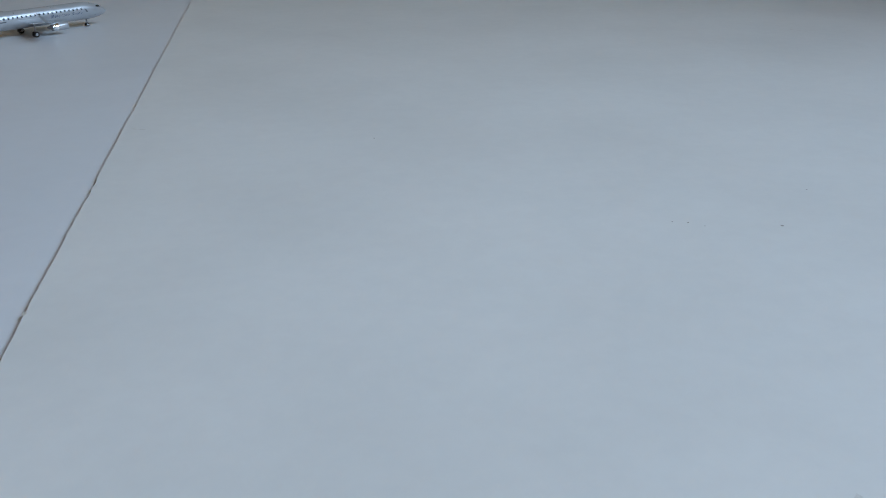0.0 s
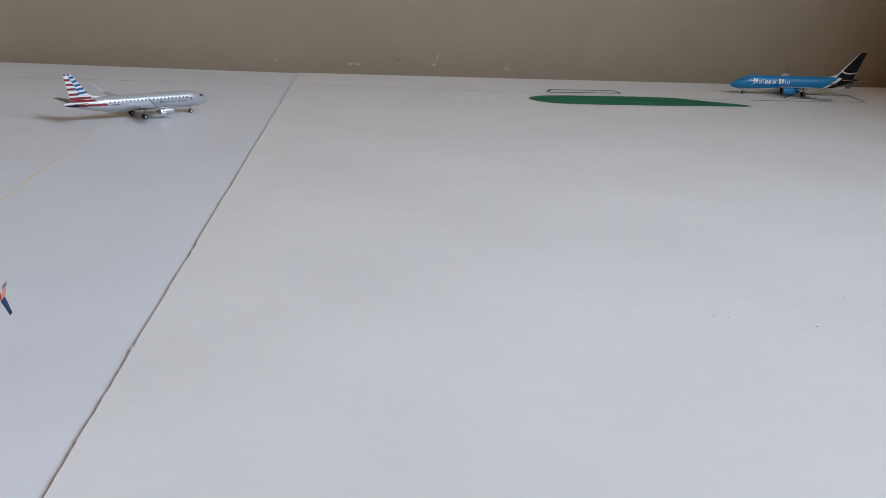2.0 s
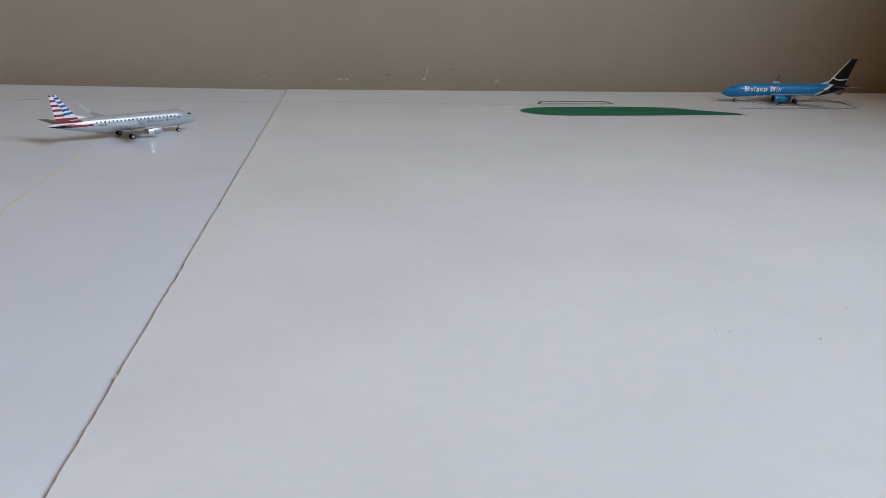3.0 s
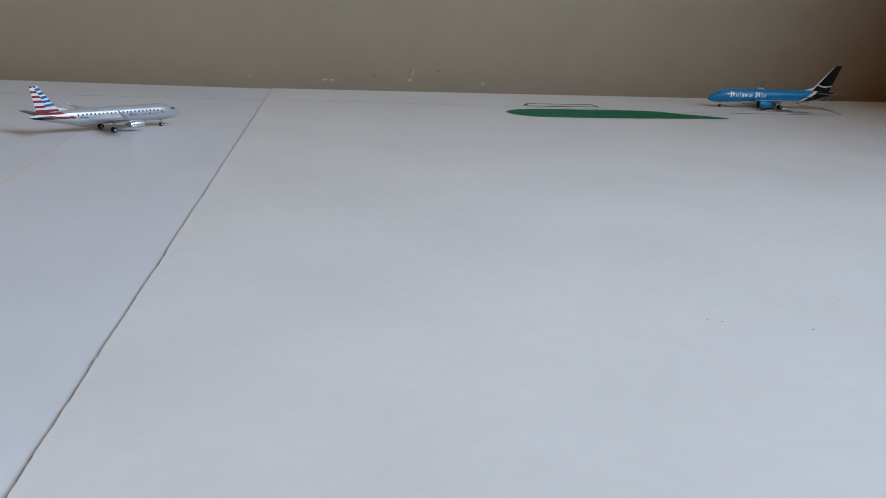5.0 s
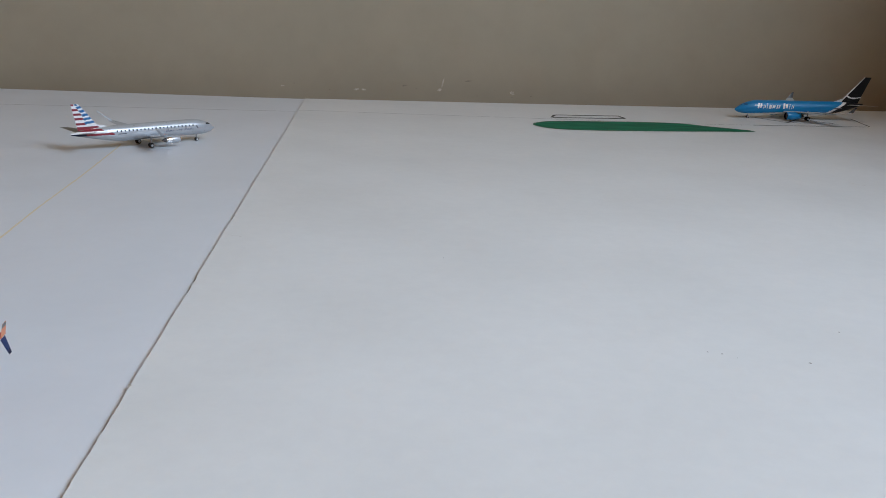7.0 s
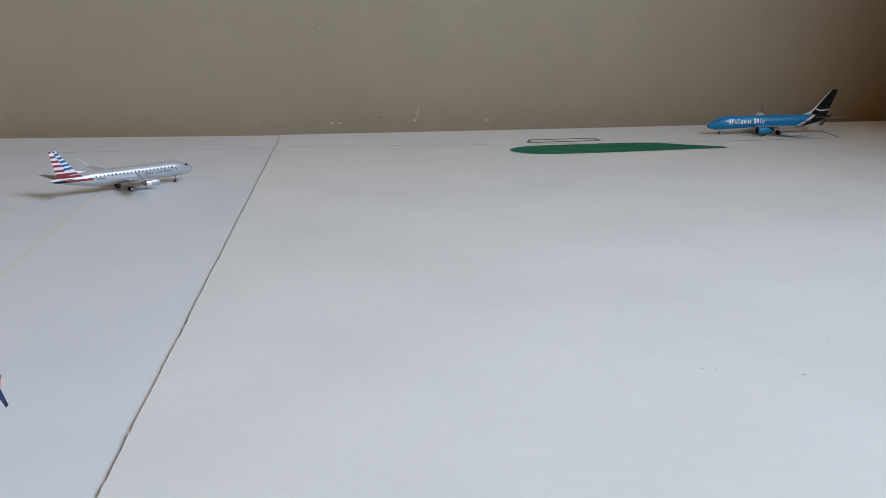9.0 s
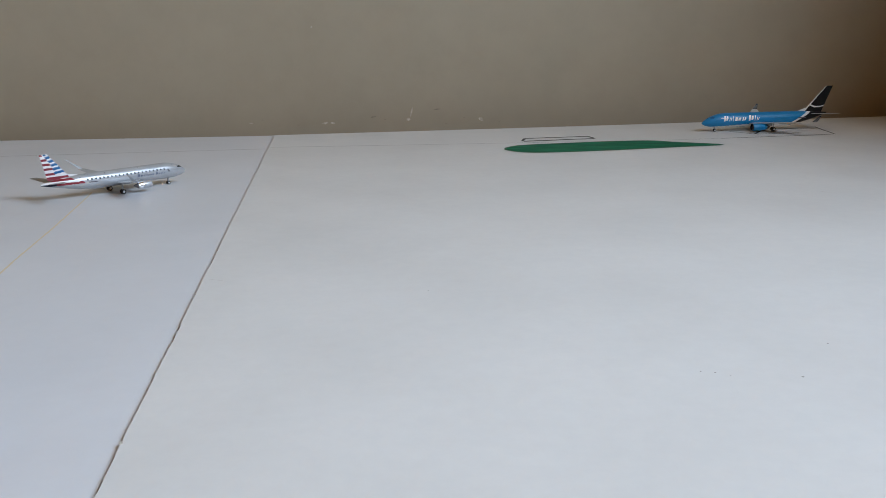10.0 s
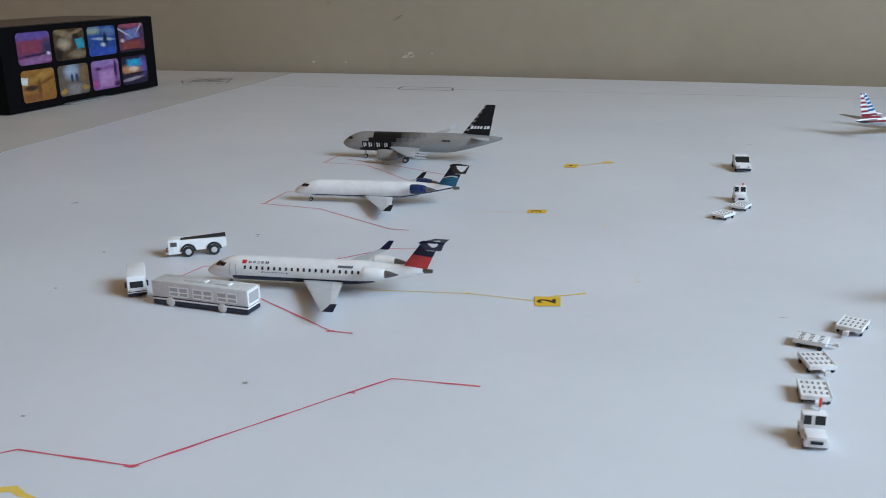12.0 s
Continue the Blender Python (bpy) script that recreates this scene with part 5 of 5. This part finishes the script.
def belt_loader(x, y, heading):
    v = veh("belt_loader", x, y, heading, "white model belt loader with black belt and large wheels", "model truck", size=1.1)
    bm = bmesh.new()
    side = [(-3.6, 0.75), (-3.7, 1.7), (-3.3, 2.0), (2.1, 1.75), (2.1, 0.55), (1.75, 0.55), (1.55, 1.05), (0.75, 1.05), (0.5, 0.6), (-1.3, 0.6), (-1.55, 1.05), (-2.5, 1.05), (-2.75, 0.7)]
    side = [(px, pz + 0.22) for px, pz in side]
    for s in (-1, 1):
        a = [bm.verts.new((px * K, s * 1.05 * K, pz * K)) for px, pz in side]
        b = [bm.verts.new((px * K, s * 0.80 * K, pz * K)) for px, pz in side]
        bm.faces.new(a)
        bm.faces.new(b[::-1])
        for k in range(len(side)):
            j = (k + 1) % len(side)
            bm.faces.new((a[k], a[j], b[j], b[k]))
    kbox(bm, -3.5, 2.0, -0.8, 0.8, 1.0, 1.6)
    part("body", bm, M_PLASTIC, v, "white body with wheel arches")
    bm = bmesh.new()
    vs = [bm.verts.new((px * K, py * K, pz * K)) for px, pz in ((-3.6, 2.10), (2.2, 1.82)) for py in (-0.62, 0.62)] + [bm.verts.new((px * K, py * K, pz * K)) for px, pz in ((-3.6, 2.42), (2.2, 2.12)) for py in (-0.62, 0.62)]
    for q in ((0, 1, 3, 2), (4, 6, 7, 5), (0, 2, 6, 4), (1, 5, 7, 3), (0, 4, 5, 1), (2, 3, 7, 6)):
        bm.faces.new([vs[i] for i in q])
    part("belt", bm, M_TYRE, v, "black conveyor belt")
    for s in (-1, 1):
        for x0 in (-2.05, 1.15):
            bm = bmesh.new()
            for a0 in range(12):
                u, q = (math.pi * (a0 + j) / 12 for j in (0, 1))
                ring = [((x0 + r * math.cos(g)) * K, (s * 1.06 + d) * K, (0.74 + r * math.sin(g)) * K) for d in (-0.06, 0.06) for r, g in ((0.72, u), (0.98, u), (0.98, q), (0.72, q))]
                vs = [bm.verts.new(c) for c in ring]
                for f in ((0, 1, 2, 3), (7, 6, 5, 4), (1, 5, 6, 2), (0, 3, 7, 4)):
                    bm.faces.new([vs[i] for i in f])
            part("wheel_arch", bm, M_TYRE, v, "black wheel arch")
    kpart("belt_rail", [(-3.5, 2.2, s * 0.78 - 0.14, s * 0.78 + 0.14, 1.94, 2.20, 0.04) for s in (-1, 1)], M_PLASTIC, v)
    cab = kpart("cab", [(2.05, 3.6, -1.0, 1.0, 0.42, 2.32, 0.10)], M_PLASTIC, v, "white cab")
    for s in (-1, 1):
        kpart("cab_window", [(2.5, 3.3, s * 1.01 - 0.02, s * 1.01 + 0.02, 1.45, 2.0)], M_EXHAUST, cab)
    kpart("windscreen", [(3.57, 3.63, -0.75, 0.75, 1.30, 2.10)], M_BUSGLASS, cab, "grey front window")
    kpart("bumper", [(3.5, 3.95, -0.95, 0.95, 0.45, 0.85, 0.06)], M_CHROME, v, "bright bumper")
    wheels(v, [(a, b) for a in (-2.05, 1.15) for b in (-0.98, 0.98)], 0.70, 0.50)
    return v


def crew_van(x, y, heading):
    v = veh("crew_van", x, y, heading, "small white model van with black windscreen", "model van", size=1.45)
    bm = bmesh.new()
    side = [(-1.9, 0.35), (-1.9, 1.40), (-1.65, 1.72), (0.05, 1.74), (1.25, 1.02), (2.45, 0.90), (2.65, 0.70), (2.65, 0.35)]
    a = [bm.verts.new((px * K, 0.98 * K, pz * K)) for px, pz in side]
    b = [bm.verts.new((px * K, -0.98 * K, pz * K)) for px, pz in side]
    bm.faces.new(a)
    bm.faces.new(b[::-1])
    for k in range(len(side)):
        j = (k + 1) % len(side)
        bm.faces.new((a[k], a[j], b[j], b[k]))
    bmesh.ops.bevel(bm, geom=bm.edges[:], offset=0.10 * K, segments=2, affect="EDGES")
    part("body", bm, M_PLASTIC, v, smooth=True)
    bm = bmesh.new()
    vs = [bm.verts.new((px * K, py * K, pz * K)) for px, py, pz in ((0.15, -0.90, 1.692), (0.15, 0.90, 1.692), (1.20, 0.90, 1.062), (1.20, -0.90, 1.062))]
    bm.faces.new(vs)
    part("windscreen", bm, M_DARK_GLASS, v, "black windscreen")
    for s in (-1, 1):
        kpart("side_window", [(-1.6, 0.35, s * 0.985 - 0.015, s * 0.985 + 0.015, 1.04, 1.54)], M_DARK_GLASS, v)
        kpart("headlight", [(2.60, 2.68, s * 0.65 - 0.18, s * 0.65 + 0.18, 0.70, 0.88)], M_CHROME, v)
    kpart("bumper", [(2.5, 2.75, -0.92, 0.92, 0.28, 0.55, 0.05)], M_NAVYPLASTIC, v, "dark bumper")
    wheels(v, [(a_, b_) for a_ in (-1.2, 1.7) for b_ in (-0.9, 0.9)], 0.36, 0.3)
    return v


def baggage_tug(x, y, heading, big=1.0, post=0.45):
    v = veh("baggage_tug", x, y, heading, "white model baggage tug with black cab windows and red beacon", "model tug", "baggage tugs", big)
    kpart("body", [(-1.9, 1.9, -1.0, 1.0, 0.35, 1.05, 0.10), (0.2, 1.95, -0.85, 0.85, 0.95, 1.35, 0.12)], M_PLASTIC, v, "white body with hood")
    cab = kpart("cab", [(-0.85, 0.3, -1.0, 1.0, 1.0, 2.62, 0.08)], M_PLASTIC, v, "white cab")
    for y0, y1 in ((-0.92, -0.30), (0.02, 0.84)):
        kpart("windscreen", [(0.29, 0.34, y0, y1, 1.72, 2.54)], M_DARK_GLASS, cab, "black windscreen pane")
    kpart("rear_window", [(-0.89, -0.84, -0.7, 0.7, 1.7, 2.4)], M_DARK_GLASS, cab, "black rear window")
    for s in (-1, 1):
        kpart("side_window", [(-0.7, 0.14, s * 1.0 - 0.02, s * 1.0 + 0.02, 1.72, 2.48)], M_DARK_GLASS, cab)
    kpart("grille", [(1.93, 1.99, -0.5, 0.5, 0.70, 0.95)], M_NAVYPLASTIC, v, "dark front grille")
    bm = bmesh.new()
    add_tube(bm, [(0, 0, 0, 0.13 * K, 0.13 * K), (0.75 * K, 0, 0, 0.13 * K, 0.13 * K), (0.84 * K, 0, 0, 0.05 * K, 0.05 * K)], n=12)
    bmesh.ops.transform(bm, matrix=pose(-0.55 * K, 0.45 * K, (2.58 + post) * K, 0, -90, 0), verts=bm.verts)
    part("beacon", bm, M_BEACON, v, "red beacon")
    bm = bmesh.new()
    add_tube(bm, [(0, 0, 0, 0.08 * K, 0.08 * K), ((max(post, 0.0) + 0.08) * K, 0, 0, 0.08 * K, 0.08 * K)], n=10)
    bmesh.ops.transform(bm, matrix=pose(-0.55 * K, 0.45 * K, 2.56 * K, 0, -90, 0), verts=bm.verts)
    part("beacon_post", bm, M_PLASTIC, v)
    wheels(v, [(a, b) for a in (-1.2, 1.2) for b in (-0.85, 0.85)], 0.42, 0.32)
    return v


def pallet_dolly(x, y, heading, group, size=1.0):
    v = veh("cargo_dolly", x, y, heading, "white model cargo dolly with dark roller dots and drawbar", "model dolly", group, size)
    half, rows = 1.8, 3
    kpart("deck", [(-half, half, -1.32, 1.32, 0.50, 0.95, 0.08)], M_PLASTIC, v, "white deck")
    kpart("side_rim", [(-half, half, s * 1.27 - 0.06, s * 1.27 + 0.06, 0.9, 1.02, 0.03) for s in (-1, 1)], M_PLASTIC, v)
    for r in range(rows):
        for c in range(5):
            x0, y0 = (r - (rows - 1) / 2) * 1.05, -0.98 + c * 0.49
            kpart("roller", [(x0 - 0.23, x0 + 0.23, y0 - 0.085, y0 + 0.085, 0.94, 0.985)], M_ROLLER, v)
    kpart("frame", [(0.6 - half, half - 0.6, -0.9, 0.9, 0.35, 0.58)], M_NAVYPLASTIC, v, "dark underframe")
    kpart("drawbar", [(half - 0.2, half + 1.1, -0.16, 0.16, 0.42, 0.62, 0.04), (half + 0.9, half + 1.2, -0.28, 0.28, 0.40, 0.85, 0.04)], M_PLASTIC, v)
    kpart("hitch", [(-half - 0.05, 0.2 - half, -0.18, 0.18, 0.45, 0.75, 0.04)], M_PLASTIC, v)
    wheels(v, [(a, b) for a in (0.65 - half, half - 0.65) for b in (-1.15, 1.15)], 0.28, 0.24, M_TYRE)
    return v


apron_bus(-0.3124, -0.5262, -2.0)
box_truck(-0.3416, -0.5192, -54.0)
belt_loader(-0.3448, -0.4797, 213.0)
crew_van(-0.1637, -0.2834, -82.0)
baggage_tug(-0.1634, -0.3526, -82.0, 1.0, -0.35)
pallet_dolly(-0.1625, -0.3664, 70.0, "dollies behind the distant tug", 0.88)
pallet_dolly(-0.1691, -0.3827, 59.0, "dollies behind the distant tug", 0.88)
baggage_tug(-0.1462, -0.5632, -84.0, 0.96)
pallet_dolly(-0.1448, -0.5415, -86.0, "dollies behind the near tug")
pallet_dolly(-0.1432, -0.5240, -74.0, "dollies behind the near tug")
pallet_dolly(-0.1436, -0.5095, -14.0, "dollies behind the near tug", 0.9)
pallet_dolly(-0.1325, -0.4957, 251.0, "dollies behind the near tug")


# ---- carton with printed pictures ----
def carton():
    X, Ya, Yb, H = -0.6685, -0.2150, -0.0335, 0.0618
    D = 0.095
    c = thing("carton", pose(X, 0, 0), "black cardboard carton printed with colourful room pictures, on the board", "box")
    bm = bmesh.new()
    add_box(bm, -D, 0, Ya, Yb, 0.0008, H, 0, 0.0008)
    part("body", bm, M_CARTON, c, "glossy black cardboard")
    bm = bmesh.new()
    add_box(bm, -D + 0.002, -0.0015, Ya + 0.002, Yb - 0.002, H, H + 0.0006)
    part("lid", bm, M_CARTON_TOP, c, "carton lid with a brownish reflection put into its colour")
    bm = bmesh.new()
    add_box(bm, -0.001, 0.006, Ya + 0.058, Ya + 0.106, 0.0001, 0.0016, 0, 0.0003)
    part("tab", bm, M_WARMSILVER, c, "grey cardboard tab at the foot")
    wy, wz = 0.0350, 0.0234
    # each picture: ground colour, then soft shapes over it
    looks = [
        ((0.19, 0.05, 0.14), [(0.5, 0.92, 0.7, 0.16, 4, 0.5, (0.15, 0.09, 0.36)), (0.4, 0.55, 0.34, 0.18, 0, 0.3, (0.26, 0.05, 0.10)), (0.9, 0.5, 0.16, 0.25, 0, 0.5, (0.05, 0.04, 0.11)), (0.55, 0.12, 0.50, 0.11, 8, 0.4, (0.30, 0.14, 0.32)), (0.5, 0.29, 0.42, 0.04, 6, 0.6, (0.03, 0.02, 0.07)), (0.92, 0.30, 0.05, 0.05, 0, 0.8, (0.75, 0.65, 0.75))]),
        ((0.085, 0.055, 0.03), [(0.35, 0.85, 0.40, 0.10, -25, 0.6, (0.28, 0.20, 0.11)), (0.7, 0.88, 0.30, 0.05, 20, 0.6, (0.26, 0.18, 0.10)), (0.32, 0.52, 0.20, 0.17, 0, 0.6, (0.42, 0.33, 0.22)), (0.72, 0.70, 0.12, 0.12, 0, 0.5, (0.02, 0.015, 0.01)), (0.84, 0.50, 0.13, 0.17, 10, 0.25, (0.05, 0.34, 0.45)), (0.75, 0.16, 0.30, 0.12, 0, 0.5, (0.24, 0.17, 0.10)), (0.1, 0.2, 0.14, 0.2, 0, 0.6, (0.015, 0.011, 0.008))]),
        ((0.03, 0.08, 0.32), [(0.2, 0.86, 0.24, 0.12, 0, 0.6, (0.28, 0.36, 0.30)), (0.75, 0.80, 0.22, 0.16, 0, 0.5, (0.12, 0.19, 0.40)), (0.55, 0.56, 0.36, 0.05, -6, 0.5, (0.40, 0.50, 0.62)), (0.62, 0.55, 0.07, 0.22, 0, 0.5, (0.015, 0.025, 0.07)), (0.5, 0.12, 0.55, 0.16, 0, 0.5, (0.04, 0.09, 0.46)), (0.52, 0.36, 0.08, 0.06, 0, 0.8, (0.6, 0.66, 0.74))]),
        ((0.10, 0.04, 0.10), [(0.5, 0.95, 0.5, 0.10, 0, 0.5, (0.32, 0.08, 0.13)), (0.52, 0.64, 0.26, 0.17, 8, 0.3, (0.17, 0.21, 0.48)), (0.20, 0.72, 0.30, 0.03, -35, 0.7, (0.55, 0.55, 0.65)), (0.80, 0.80, 0.20, 0.03, 55, 0.7, (0.50, 0.48, 0.60)), (0.50, 0.24, 0.40, 0.15, 0, 0.4, (0.28, 0.06, 0.06)), (0.14, 0.42, 0.07, 0.06, 0, 0.7, (0.75, 0.62, 0.60)), (0.5, 0.03, 0.6, 0.06, 0, 0.5, (0.02, 0.01, 0.02))]),
        ((0.34, 0.15, 0.03), [(0.7, 0.82, 0.45, 0.10, 22, 0.5, (0.46, 0.24, 0.05)), (0.75, 0.62, 0.35, 0.04, 24, 0.7, (0.20, 0.08, 0.015)), (0.06, 0.68, 0.13, 0.12, -12, 0.2, (0.80, 0.78, 0.74)), (0.28, 0.44, 0.22, 0.08, 0, 0.5, (0.05, 0.03, 0.015)), (0.52, 0.36, 0.05, 0.30, 0, 0.6, (0.15, 0.06, 0.012)), (0.3, 0.14, 0.28, 0.12, 0, 0.5, (0.25, 0.10, 0.03))]),
        ((0.16, 0.12, 0.09), [(0.45, 0.78, 0.24, 0.26, 0, 0.5, (0.34, 0.42, 0.54)), (0.85, 0.66, 0.16, 0.30, 0, 0.5, (0.22, 0.13, 0.06)), (0.44, 0.56, 0.05, 0.14, 0, 0.5, (0.04, 0.06, 0.11)), (0.60, 0.56, 0.05, 0.14, 0, 0.5, (0.04, 0.06, 0.11)), (0.5, 0.18, 0.24, 0.20, 0, 0.5, (0.26, 0.24, 0.23)), (0.14, 0.15, 0.12, 0.08, 20, 0.5, (0.44, 0.26, 0.06)), (0.86, 0.20, 0.12, 0.08, -20, 0.5, (0.40, 0.23, 0.06))]),
        ((0.27, 0.11, 0.34), [(0.5, 0.92, 0.6, 0.14, 0, 0.5, (0.36, 0.21, 0.50)), (0.52, 0.36, 0.26, 0.28, 0, 0.3, (0.50, 0.27, 0.55)), (0.86, 0.66, 0.05, 0.30, 0, 0.5, (0.04, 0.02, 0.08)), (0.25, 0.72, 0.10, 0.05, 0, 0.6, (0.07, 0.03, 0.11)), (0.10, 0.22, 0.10, 0.14, 0, 0.5, (0.42, 0.08, 0.24)), (0.9, 0.12, 0.12, 0.10, 0, 0.6, (0.05, 0.02, 0.08))]),
        ((0.022, 0.017, 0.05), [(0.85, 0.60, 0.15, 0.30, 0, 0.6, (0.14, 0.10, 0.40)), (0.36, 0.52, 0.36, 0.16, -8, 0.5, (0.60, 0.28, 0.13)), (0.46, 0.55, 0.18, 0.08, 0, 0.7, (0.85, 0.66, 0.55)), (0.50, 0.76, 0.26, 0.12, 0, 0.4, (0.05, 0.40, 0.70)), (0.5, 0.36, 0.42, 0.05, 0, 0.5, (0.02, 0.012, 0.03)), (0.38, 0.19, 0.36, 0.05, 5, 0.7, (0.42, 0.34, 0.42))])]
    for k, (ground, shapes) in enumerate(looks):
        r, q = divmod(k, 4)
        y0 = Ya + 0.0155 + q * 0.0390
        z0 = 0.0338 if r == 0 else 0.0066
        bm = bmesh.new()
        pts = []
        rad = 0.003
        for cy, cz, a0 in ((y0 + wy - rad, z0 + wz - rad, 0), (y0 + rad, z0 + wz - rad, 90), (y0 + rad, z0 + rad, 180), (y0 + wy - rad, z0 + rad, 270)):
            pts += [(cy + rad * math.cos(radians(a0 + 22.5 * j)), cz + rad * math.sin(radians(a0 + 22.5 * j))) for j in range(5)]
        bm.faces.new([bm.verts.new((0.0003, y, z)) for y, z in pts])
        part("picture", bm, photo_material("picture_print", y0, z0, wy, wz, ground, shapes, k + 1), c, "small glossy picture with rounded corners")
    return c


carton()
